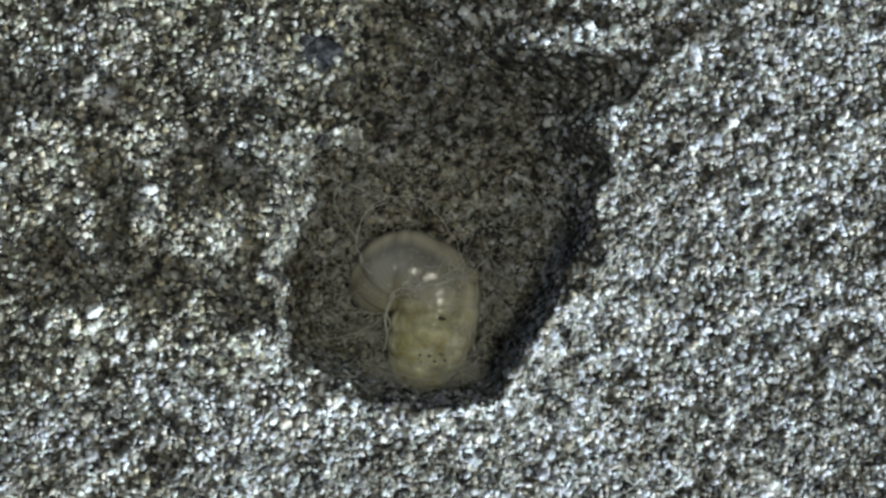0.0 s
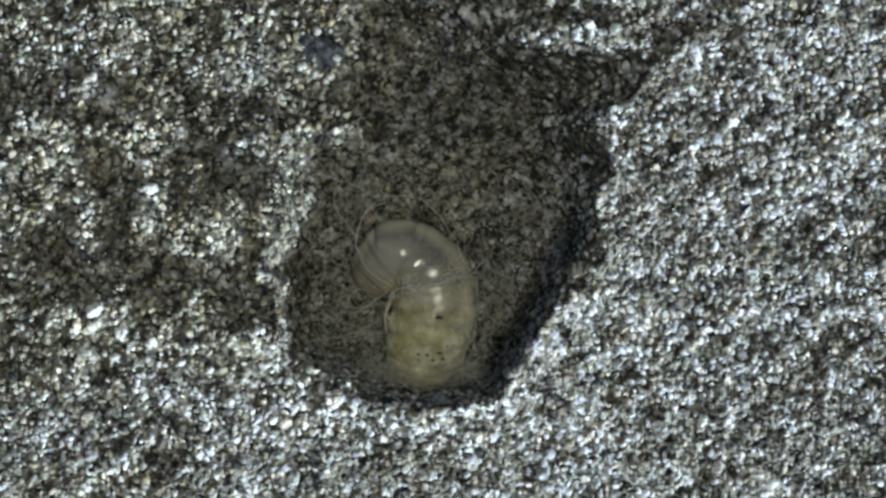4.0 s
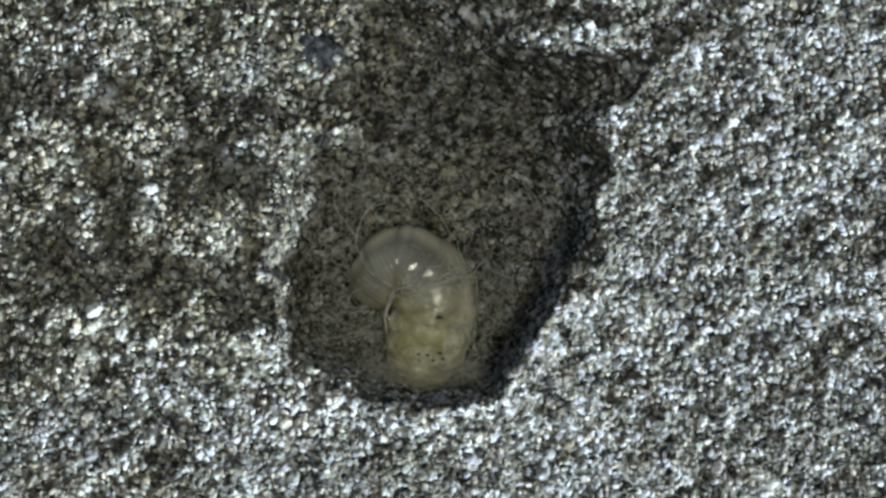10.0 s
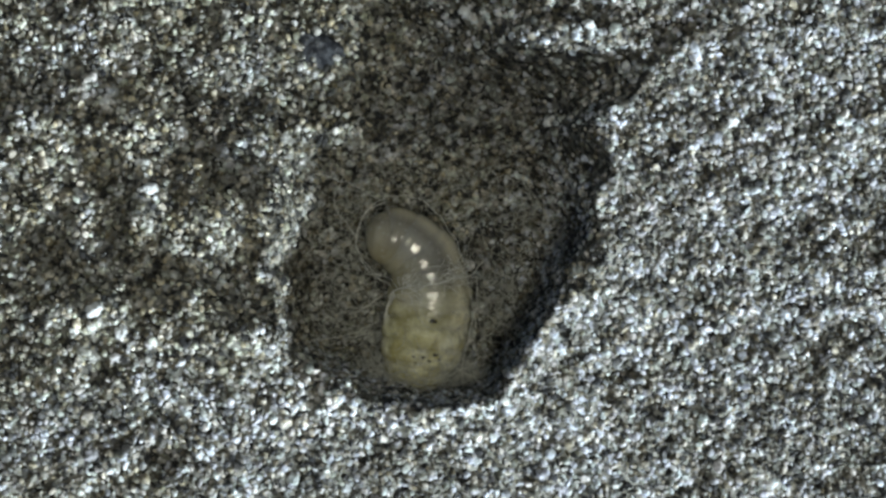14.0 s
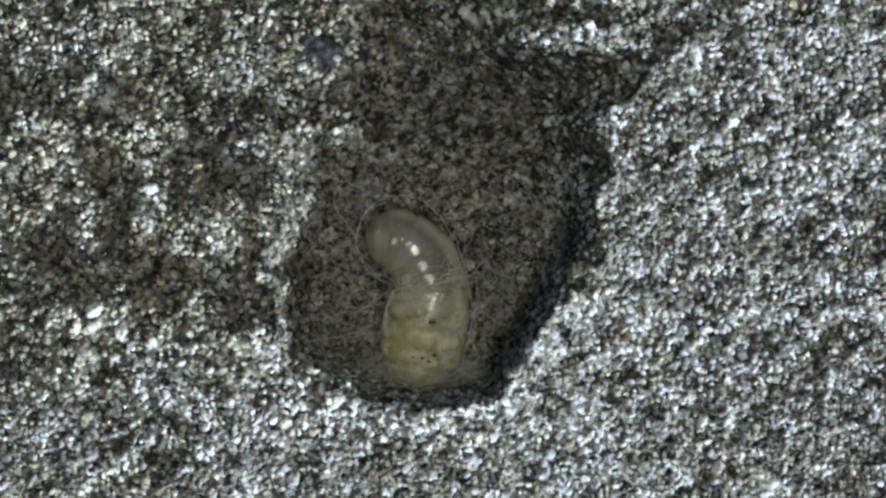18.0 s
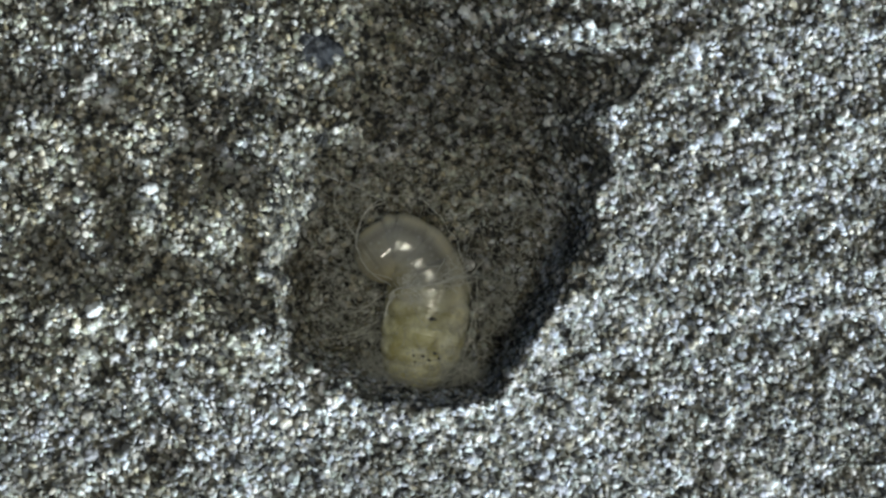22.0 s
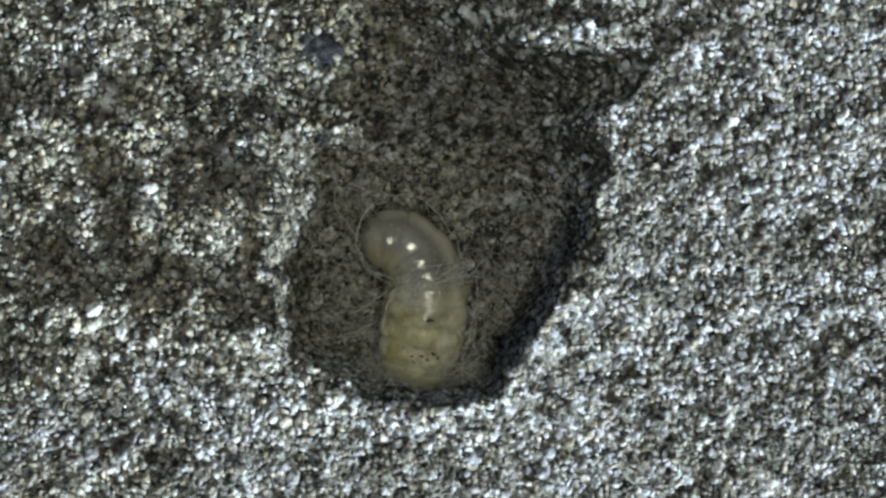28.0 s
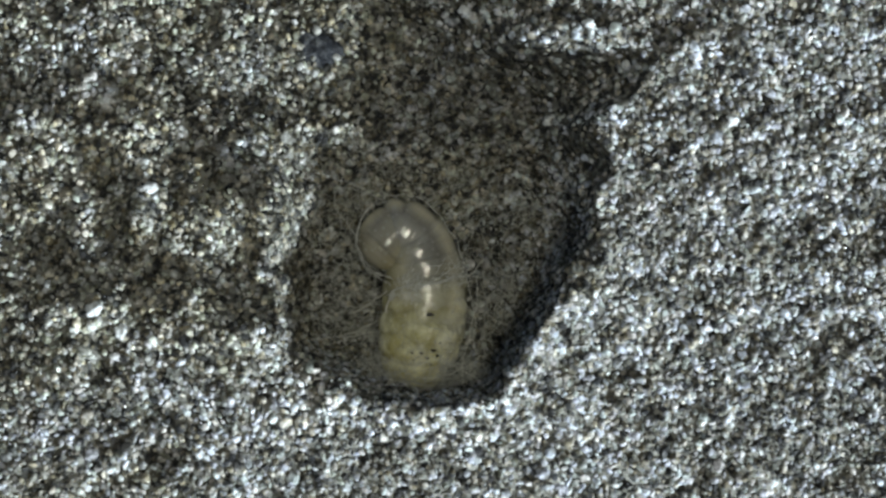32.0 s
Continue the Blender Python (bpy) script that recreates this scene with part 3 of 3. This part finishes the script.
# ---- silk: fine threads lining the pit, and a loop round the larva ----
def tubes(name, lines, radii, mat):
    """Three-sided threads along lines of points, in one mesh."""
    cos, faces, base = [], [], 0
    ring = np.array([(math.cos(a), math.sin(a)) for a in (0, 2.094, 4.189)])
    for line, rad in zip(lines, radii):
        line = np.asarray(line)
        d = np.gradient(line, axis=0)
        d /= np.linalg.norm(d, axis=1)[:, None] + 1e-12
        s = np.cross(d, (0.1, 0.05, 1.0))
        s /= np.linalg.norm(s, axis=1)[:, None] + 1e-12
        v = np.cross(d, s)
        c = line[:, None, :] + rad * (ring[None, :, :1] * s[:, None, :] + ring[None, :, 1:] * v[:, None, :])
        n = len(line)
        cos.append(c.reshape(-1, 3))
        i = np.arange(n - 1)[:, None] * 3 + np.arange(3)[None, :]
        j = np.arange(n - 1)[:, None] * 3 + (np.arange(3)[None, :] + 1) % 3
        faces.append((np.stack([i, j, j + 3, i + 3], -1) + base).reshape(-1, 4))
        base += n * 3
    return mesh_of(name, np.concatenate(cos) * MM, np.concatenate(faces), mat)


def catmull(points, n=10):
    p = [np.array(v, float) for v in points]
    p = [2 * p[0] - p[1]] + p + [2 * p[-1] - p[-2]]
    out = []
    for k in range(1, len(p) - 2):
        for s in np.linspace(0, 1, n, endpoint=False):
            out.append(0.5 * (2 * p[k] + (p[k + 1] - p[k - 1]) * s + (2 * p[k - 1] - 5 * p[k] + 4 * p[k + 1] - p[k + 2]) * s ** 2
                              + (3 * p[k] - p[k - 1] - 3 * p[k + 1] + p[k + 2]) * s ** 3))
    out.append(p[-2])
    return out


web = tagged(new("silk_web"), "fine pale silk threads lining the pit round the larva", "silk web")
web.matrix_world = pose(0, 0, 0)
rng = np.random.default_rng(7)
lines, radii = [], []
while len(lines) < 240:
    a, q = rng.uniform(0, 2 * math.pi), math.sqrt(rng.uniform(0.02, 1.0))
    rr = around(np.array([a]), RIM)[0] * 0.86 * q
    x, y = PIT[0] + rr * math.cos(a), PIT[1] + rr * math.sin(a)
    if y > 4.2 or (y > 2.5 and rng.uniform() < 0.5) or (x > 1.2 and rng.uniform() < 0.5):
        continue
    h, bend, line = rng.uniform(0, 2 * math.pi), rng.uniform(-0.5, 0.5), []
    lift = rng.uniform(0.05, 0.5) if rng.uniform() < 0.35 else rng.uniform(0.6, 1.4)
    for _ in range(int(rng.uniform(6, 22))):
        line.append((x, y))
        h += bend + rng.uniform(-0.5, 0.5)
        x, y = x + 0.14 * math.cos(h), y + 0.14 * math.sin(h)
    xy = np.array(line)
    z = height(xy[:, 0], xy[:, 1]) + 0.15 + lift * (0.6 + 0.4 * np.sin(np.linspace(0, 5, len(xy)) + h))
    lines.append(np.column_stack([xy, z]))
    radii.append(rng.choice([0.008, 0.011, 0.014, 0.018]))
part("fine_threads", tubes("fine_threads", lines, radii, FINE_SILK), web, "tangle of fine silk threads", "stuff")
W = FLOOR + 3.55
wisps, thick = [], []
while len(wisps) < 280:
    a, q = rng.uniform(0, 2 * math.pi), math.sqrt(rng.uniform(0.1, 1.0))
    rr = around(np.array([a]), RIM)[0] * 0.8 * q
    x, y = PIT[0] + rr * math.cos(a), PIT[1] + rr * math.sin(a)
    if x > 1.8 and rng.uniform() < 0.25:
        continue
    h, bend, line = rng.uniform(0, 2 * math.pi), rng.uniform(-0.6, 0.6), []
    up = rng.uniform(0.8, 2.6)
    for _ in range(int(rng.uniform(4, 17))):
        line.append((x, y))
        h += bend + rng.uniform(-0.45, 0.45)
        x, y = x + 0.13 * math.cos(h), y + 0.13 * math.sin(h)
    xy = np.array(line)
    if np.any((xy[:, 0] > -3.0) & (xy[:, 0] < 1.25) & (xy[:, 1] > -5.0) & (xy[:, 1] < 2.1)) and not np.all(xy[:, 0] < -2.0):
        continue
    if np.any(np.hypot(xy[:, 0] - PIT[0], xy[:, 1] - PIT[1]) > around(np.arctan2(xy[:, 1] - PIT[1], xy[:, 0] - PIT[0]), RIM) * 0.84):
        continue
    z = np.maximum(FLOOR + up + 0.3 * np.sin(np.linspace(0, 4, len(xy)) + h), height(xy[:, 0], xy[:, 1]) + 0.25)
    wisps.append(np.column_stack([xy, z]))
    thick.append(rng.choice([0.008, 0.012, 0.016]))
part("loose_silk", tubes("loose_silk", wisps, thick, WISP), web, "longer loose silk wisps", "stuff")
# a thin veil of threads over the hind body
veil, fine = [], []
for _ in range(130):
    x, y, h = rng.uniform(-2.1, 0.9), rng.uniform(-5.3, -2.5), rng.uniform(0, 2 * math.pi)
    if rng.uniform() < 0.85:
        y = rng.uniform(-5.6, -4.3)
    line = []
    bend = rng.uniform(-0.2, 0.2)
    for _ in range(int(rng.uniform(6, 16))):
        if -2.35 < x < 1.15 and -5.4 < y < -1.3:
            line.append((x, y, FLOOR + 1.72 + math.sqrt(max(0.3, 1.76 ** 2 - (x + 0.6) ** 2)) - 0.6 * max(0.0, -4.4 - y)))
        h += bend + rng.uniform(-0.3, 0.3)
        x, y = x + 0.13 * math.cos(h), y + 0.13 * math.sin(h)
    if len(line) > 3:
        veil.append(np.array(line))
        fine.append(rng.choice([0.005, 0.007, 0.009]))
# and fluff in the gap between its tail and the rim
for _ in range(680):
    a = radians(rng.uniform(185, 345))
    q = rng.uniform(0.74, 1.34)
    x, y, h = -0.85 + 2.0 * q * math.cos(a), -4.0 + 1.55 * q * math.sin(a), rng.uniform(0, 2 * math.pi)
    up, bend, line = rng.uniform(1.3, 3.1) - 1.2 * max(0.0, q - 0.8), rng.uniform(-0.6, 0.6), []
    for _ in range(int(rng.uniform(5, 13))):
        line.append((x, y, FLOOR + up))
        h += bend + rng.uniform(-0.4, 0.4)
        x, y = x + 0.1 * math.cos(h), y + 0.1 * math.sin(h)
    veil.append(np.array(line))
    fine.append(rng.choice([0.007, 0.010, 0.014]))
part("veil", tubes("veil", veil, fine, WISP), web, "thin veil of silk over the larva's hind body", "stuff")
# a gauzy film over the floor of the pit and the flanks and tail of the larva, open where the fore body moves
def film_height(x, y):
    yy = np.clip(y, -4.3, -1.6)
    cx = -0.62 + 0.1 * (yy + 4.3)
    over = FLOOR + 1.72 + np.sqrt(np.maximum(0.0, 1.75 ** 2 - (x - cx) ** 2 - np.minimum(0, y + 4.0) ** 2 * 1.9)) - 1.9 * smooth(1.4, 2.3, np.hypot(x - cx, np.minimum(0, y + 4.0)))
    return np.maximum(height(x, y) + 0.35 + 0.5 * lattice(x, y, 0.8, 41), over)


fx, fy = np.meshgrid(np.arange(-6.0, 4.8, 0.1), np.arange(-6.2, 3.9, 0.1))
film_co = np.stack([fx, fy, film_height(fx, fy)], -1).reshape(-1, 3)
nx, ny = fx.shape[1], fx.shape[0]
q = (np.arange(ny - 1)[:, None] * nx + np.arange(nx - 1)[None, :]).ravel()
mx, my = film_co[q, 0] + 0.05, film_co[q, 1] + 0.05
ang = np.arctan2(my - PIT[1], mx - PIT[0])
ragged = 1.2 * (lattice(mx, my, 0.7, 43) - 0.5)
keep = np.hypot(mx - PIT[0], my - PIT[1]) < around(ang, RIM) * 0.88 + ragged
keep &= (np.hypot((mx + 0.7) / 2.7, (my + 3.2) / 2.9) + 0.4 * ragged < 1.0)
keep &= ~((mx > -3.4) & (mx < 1.35) & (my > -1.75 + 0.5 * ragged) & (my < 2.4))
keep &= ~((mx > -1.7) & (mx < 0.35 + 0.4 * ragged) & (my > -3.7 + 0.7 * ragged) & (my < -1.5))
q = q[keep]
used, inverse = np.unique(np.stack([q, q + 1, q + nx + 1, q + nx], 1), return_inverse=True)
part("film", mesh_of("film", film_co[used] * MM, inverse.reshape(-1, 4), FILM), web, "gauzy brownish silk film", "stuff")
# matted scraps of silk on the waist
scraps, fine = [], []
for _ in range(70):
    x, y, h = rng.normal(0.35, 0.4), rng.normal(-1.05, 0.28), rng.normal(0.4, 0.7)
    line = []
    for _ in range(int(rng.uniform(4, 10))):
        if -0.9 < x < 1.15:
            line.append((x, y, FLOOR + 1.88 + math.sqrt(max(0.2, 1.74 ** 2 - (x + 0.5) ** 2))))
        h += rng.uniform(-0.5, 0.5)
        x, y = x + 0.09 * math.cos(h), y + 0.09 * math.sin(h)
    if len(line) > 2:
        scraps.append(np.array(line))
        fine.append(rng.choice([0.006, 0.009, 0.014]))
for _ in range(55):
    x, y, h = rng.normal(-1.35, 0.22), rng.normal(-1.4, 0.2), rng.normal(0.3, 0.9)
    line = []
    for _ in range(int(rng.uniform(4, 9))):
        line.append((x, y, FLOOR + 1.8 + math.sqrt(max(0.2, 1.74 ** 2 - (x + 0.5) ** 2))))
        h += rng.uniform(-0.6, 0.6)
        x, y = x + 0.08 * math.cos(h), y + 0.08 * math.sin(h)
    scraps.append(np.array(line))
    fine.append(rng.choice([0.007, 0.011, 0.016]))
part("matted_silk", tubes("matted_silk", scraps, fine, SILK), web, "matted whitish silk scraps", "stuff")
# over the waist of the larva
WAIST = [
    ([(-2.0, -2.2, W - 1.5), (-1.85, -1.55, W - 0.5), (-1.3, -1.38, W + 0.13), (-0.5, -1.30, W + 0.25), (0.3, -1.12, W + 0.17), (1.0, -0.9, W - 0.4), (1.5, -0.5, W - 1.2)], 0.014),
    ([(-2.1, -1.7, W - 1.2), (-1.6, -1.45, W - 0.2), (-0.9, -1.22, W + 0.21), (-0.1, -1.28, W + 0.27), (0.5, -1.0, W + 0.13), (1.2, -1.0, W - 0.6)], 0.008),
    ([(-1.9, -1.9, W - 0.9), (-1.55, -1.62, W - 0.15), (-0.95, -1.5, W + 0.25), (-0.4, -1.2, W + 0.25), (0.4, -0.75, W + 0.10), (0.9, -0.45, W - 0.5)], 0.008)]
# the loop round the fore body
LOOP = [
    ([(-1.9, -1.3, W - 0.5), (-2.35, -1.05, W - 0.6), (-2.8, -0.6, W - 0.6), (-3.1, 0.1, W - 0.6), (-3.0, 0.9, W - 0.6), (-2.5, 1.6, W - 0.6), (-1.75, 1.95, W - 0.6), (-1.0, 1.85, W - 0.6), (-0.5, 1.6, W - 0.7)], 0.009),
    ([(-1.85, -1.15, W - 0.7), (-2.5, -0.8, W - 0.7), (-2.95, -0.2, W - 0.8), (-3.15, 0.5, W - 0.7), (-2.75, 1.3, W - 0.6), (-2.0, 1.75, W - 0.7)], 0.007),
    ([(-0.6, 1.65, W - 0.7), (-0.1, 1.2, W - 0.9), (0.2, 0.7, W - 0.8), (0.55, 0.1, W - 0.5), (0.8, -0.6, W - 0.4)], 0.007)]
# along the flank
FLANK = [
    ([(-2.0, -3.1, W - 2.0), (-2.1, -2.5, W - 1.4), (-1.95, -2.0, W - 1.0), (-1.7, -1.6, W - 0.4)], 0.036),
    ([(-2.15, -3.6, W - 2.0), (-1.95, -2.8, W - 1.5), (-2.05, -2.1, W - 0.9), (-1.75, -1.5, W - 0.4)], 0.022)]
# stays to the wall of the pit
STAYS = [
    ([(-3.4, -2.4, W - 2.2), (-2.7, -2.0, W - 1.6), (-2.0, -1.5, W - 0.9)], 0.012),
    ([(-4.6, -3.3, W - 2.0), (-3.4, -3.1, W - 1.9), (-2.3, -2.6, W - 1.7)], 0.010),
    ([(-3.9, -0.6, W - 2.0), (-3.0, -1.4, W - 1.6), (-2.2, -1.9, W - 1.2)], 0.006),
    ([(-3.1, 0.3, W - 0.7), (-3.9, 1.6, W - 1.0), (-3.6, 2.6, W - 1.0)], 0.007),
    ([(-2.2, 1.75, W - 0.7), (-3.5, 2.4, W - 0.8), (-4.6, 2.7, W - 0.6)], 0.007),
    ([(-0.8, 1.75, W - 0.7), (0.4, 2.3, W - 0.9), (1.8, 2.2, W - 1.2)], 0.006)]
# over the tail
TAIL = [
    ([(-2.2, -4.2, W - 1.8), (-1.4, -4.55, W - 0.9), (-0.5, -4.7, W - 0.7), (0.6, -4.4, W - 0.9), (1.4, -3.9, W - 1.6)], 0.008),
    ([(-1.9, -4.8, W - 1.6), (-1.0, -4.2, W - 0.55), (0.0, -4.1, W - 0.5), (0.9, -4.5, W - 1.1), (1.5, -4.9, W - 1.4)], 0.008),
    ([(0.7, -4.9, W - 1.6), (0.75, -4.0, W - 0.9), (1.0, -3.0, W - 0.9), (1.25, -2.0, W - 0.9), (1.2, -1.0, W - 0.8)], 0.008),
    ([(1.5, -4.4, W - 1.8), (1.1, -3.5, W - 1.0), (1.2, -2.6, W - 1.0), (1.0, -1.6, W - 0.7), (0.8, -0.8, W - 0.4)], 0.007)]
THREADS = WAIST + LOOP + FLANK + STAYS + TAIL
# strands from the flank to the side of the pit
for _ in range(5):
    y0 = rng.uniform(-4.3, -1.0)
    x1, y1 = rng.uniform(-4.9, -3.2), y0 + rng.uniform(-0.8, 1.2)
    z1 = max(float(height(np.array([x1]), np.array([y1]))[0]) + 0.2, W - 2.6)
    THREADS.append(([(-2.0, y0, W - rng.uniform(0.9, 1.8)), (-2.0 + 0.5 * (x1 + 2.0), 0.5 * (y0 + y1) + rng.uniform(-0.4, 0.3), W - rng.uniform(1.6, 2.4)), (x1, y1, z1)], rng.uniform(0.004, 0.007)))
for pts, rad in THREADS:
    line = np.array(catmull(pts))
    line[:, :2] *= ((DIST - line[:, 2]) / DIST)[:, None]
    line += np.column_stack([(lattice(line[:, 0] + k, line[:, 1], 0.35, 30 + k) - 0.5) * 0.12 for k in range(3)])
    part("thread", tubes("thread", [line], [rad * (1.9 if rad > 0.0085 else 2.1)], SILK if rad > 0.0065 else WISP), web, "single pale silk thread")

# ---- a dark mineral lump and bright quartz grains on the rock ----
def lump(seed, sx, sy, sz, rough, sub=3):
    bm = bmesh.new()
    bmesh.ops.create_icosphere(bm, subdivisions=sub, radius=1)
    for v in bm.verts:
        k = 1 + rough * noise.noise(v.co * 1.3 + Vector((seed, 0, 0))) + 0.4 * rough * noise.noise(v.co * 3.1 + Vector((0, seed, 0))) + 0.55 * rough * noise.noise(v.co * 6.5 + Vector((seed, seed, 0)))
        v.co = Vector((v.co.x * sx, v.co.y * sy, v.co.z * sz)) * k * MM
    return bm


def set_down(name, label, x, y, sx, sy, sz, mat, sunk, seed, turn=0):
    bm = lump(seed, sx, sy, sz, 0.45, 4)
    me = bpy.data.meshes.new(name)
    bm.to_mesh(me)
    bm.free()
    me.polygons.foreach_set("use_smooth", [True] * len(me.polygons))
    me.materials.append(mat)
    z = float(height(np.array([x]), np.array([y]))[0])
    ob = tagged(new(name, me), label, "stone")
    ob.matrix_world = pose(x * MM, y * MM, (z + sunk * sz) * MM, 0, 0, turn)
    return ob


set_down("dark_pebble", "blue-black mineral fleck set in the sandstone", -4.95, 7.75, 1.0, 0.64, 0.30, PEBBLE, -0.25, 5.0, -25)
for x, y, sx, sy, sz, seed, turn in ((5.22, 8.05, 0.20, 0.17, 0.15, 8.0, 0), (-12.35, -2.15, 0.30, 0.22, 0.18, 11.0, 30), (-10.65, 2.16, 0.34, 0.20, 0.16, 14.0, 15),
                                     (0.82, 8.9, 0.24, 0.18, 0.15, 17.0, 0), (10.4, 4.6, 0.22, 0.20, 0.16, 23.0, 0), (4.1, 4.85, 0.28, 0.20, 0.18, 26.0, 20),
                                     (6.65, 6.65, 0.16, 0.16, 0.14, 29.0, 0), (-11.5, -3.0, 0.26, 0.24, 0.18, 32.0, 60)):
    tagged(set_down("quartz_chip", "milky bright quartz grain larger than the sand round it", x, y, sx, sy, sz, CLEAR, 0.8, seed, turn), group="large quartz grains")

# ---- the sand grains of the surface ----
ICO = bmesh.new()
bmesh.ops.create_icosphere(ICO, subdivisions=2, radius=1)
ICO_V = np.array([v.co[:] for v in ICO.verts])
ICO_F = np.array([[v.index for v in f.verts] for f in ICO.faces])
ICO.free()


def broken(g, n):
    """n worn grains: unit balls cut by random planes, stretched and turned."""
    cut = g.normal(size=(n, 7, 3))
    cut /= np.linalg.norm(cut, axis=2)[:, :, None]
    deep = g.uniform(0.42, 1.0, (n, 7, 1))
    facing = np.maximum(np.einsum("nkc,vc->nkv", cut, ICO_V), 1e-3)
    r = np.minimum(1.0, (deep / facing).min(1))
    v = ICO_V[None] * r[:, :, None] * g.uniform(0.65, 1.4, (n, 1, 3))
    q = g.normal(size=(n, 4))
    q /= np.linalg.norm(q, axis=1)[:, None]
    w, x, y, z = q.T
    rot = np.stack([1 - 2 * (y * y + z * z), 2 * (x * y - z * w), 2 * (x * z + y * w), 2 * (x * y + z * w), 1 - 2 * (x * x + z * z), 2 * (y * z - x * w),
                    2 * (x * z - y * w), 2 * (y * z + x * w), 1 - 2 * (x * x + y * y)], 1).reshape(n, 3, 3)
    return np.einsum("nij,nkj->nki", rot, v)


def grain_field(xs, ys, sizes, seed):
    """One mesh of many worn grains resting half sunk in the rock."""
    g = np.random.default_rng(seed)
    n = len(xs)
    v = broken(g, n) * sizes[:, None, None]
    base = np.column_stack([xs, ys, height(xs, ys) + g.uniform(-0.35, 0.65, n) * sizes + np.where(sizes < 0.0849, 0.06, 0.0)])
    co = (v + base[:, None, :]).reshape(-1, 3) * MM
    faces = (ICO_F[None] + len(ICO_V) * np.arange(n)[:, None, None]).reshape(-1, 3)
    return mesh_of("sand_grains", co, faces, GRAINS, False)


rng = np.random.default_rng(11)
gx, gy = np.meshgrid(np.arange(-18, 18, 0.194), np.arange(-10.6, 10.6, 0.194))
n = gx.size
gx, gy = gx.ravel() + rng.uniform(-0.12, 0.12, n), gy.ravel() + rng.uniform(-0.12, 0.12, n)
sz = 0.092 + 0.11 * rng.beta(1.2, 2.6, n) + 0.06 * (rng.uniform(size=n) < 0.03)
small = 2500
gx = np.concatenate([gx, rng.uniform(-17.6, 17.6, small)])
gy = np.concatenate([gy, rng.uniform(-10.3, 10.3, small)])
sz = np.concatenate([sz, rng.uniform(0.05, 0.084, small)])
# the steep walls of the pit take more of them
wa, wq = rng.uniform(0, 2 * math.pi, 5000), rng.uniform(0, 1, 5000)
wr = around(wa, RIM) - around(wa, WALL) * wq
gx, gy = np.concatenate([gx, PIT[0] + wr * np.cos(wa)]), np.concatenate([gy, PIT[1] + wr * np.sin(wa)])
sz = np.concatenate([sz, rng.uniform(0.09, 0.17, 5000)])
# outside the middle they thin out
far = 4000
fr, fa = rng.uniform(0, 1, far) ** 1.6, rng.uniform(0, 2 * math.pi, far)
fx, fy = np.cos(fa), np.sin(fa)
out = np.minimum(17.8 / np.maximum(np.abs(fx), 1e-6), 10.5 / np.maximum(np.abs(fy), 1e-6))
gx, gy = np.concatenate([gx, fx * (out + 16 * fr)]), np.concatenate([gy, fy * (out + 16 * fr)])
sz = np.concatenate([sz, rng.uniform(0.12, 0.24, far)])
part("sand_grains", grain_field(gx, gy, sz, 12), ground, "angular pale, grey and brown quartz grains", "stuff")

SIX = [mesh_of("sand_grain", v * 0.135 * MM, ICO_F, GRAIN_ONE, False) for v in broken(rng, 6)]
for k in range(300):
    a = rng.uniform(0, 2 * math.pi)
    r = float(around(np.array([a]), RIM)[0]) * rng.uniform(0.97, 1.15)
    x, y = PIT[0] + r * math.cos(a), PIT[1] + r * math.sin(a)
    ob = part("sand_grain", SIX[k % 6], ground)
    ob.matrix_basis = pose(x * MM, y * MM, (float(height(np.array([x]), np.array([y]))[0]) + 0.08) * MM, *rng.uniform(0, 360, 3))

motions()
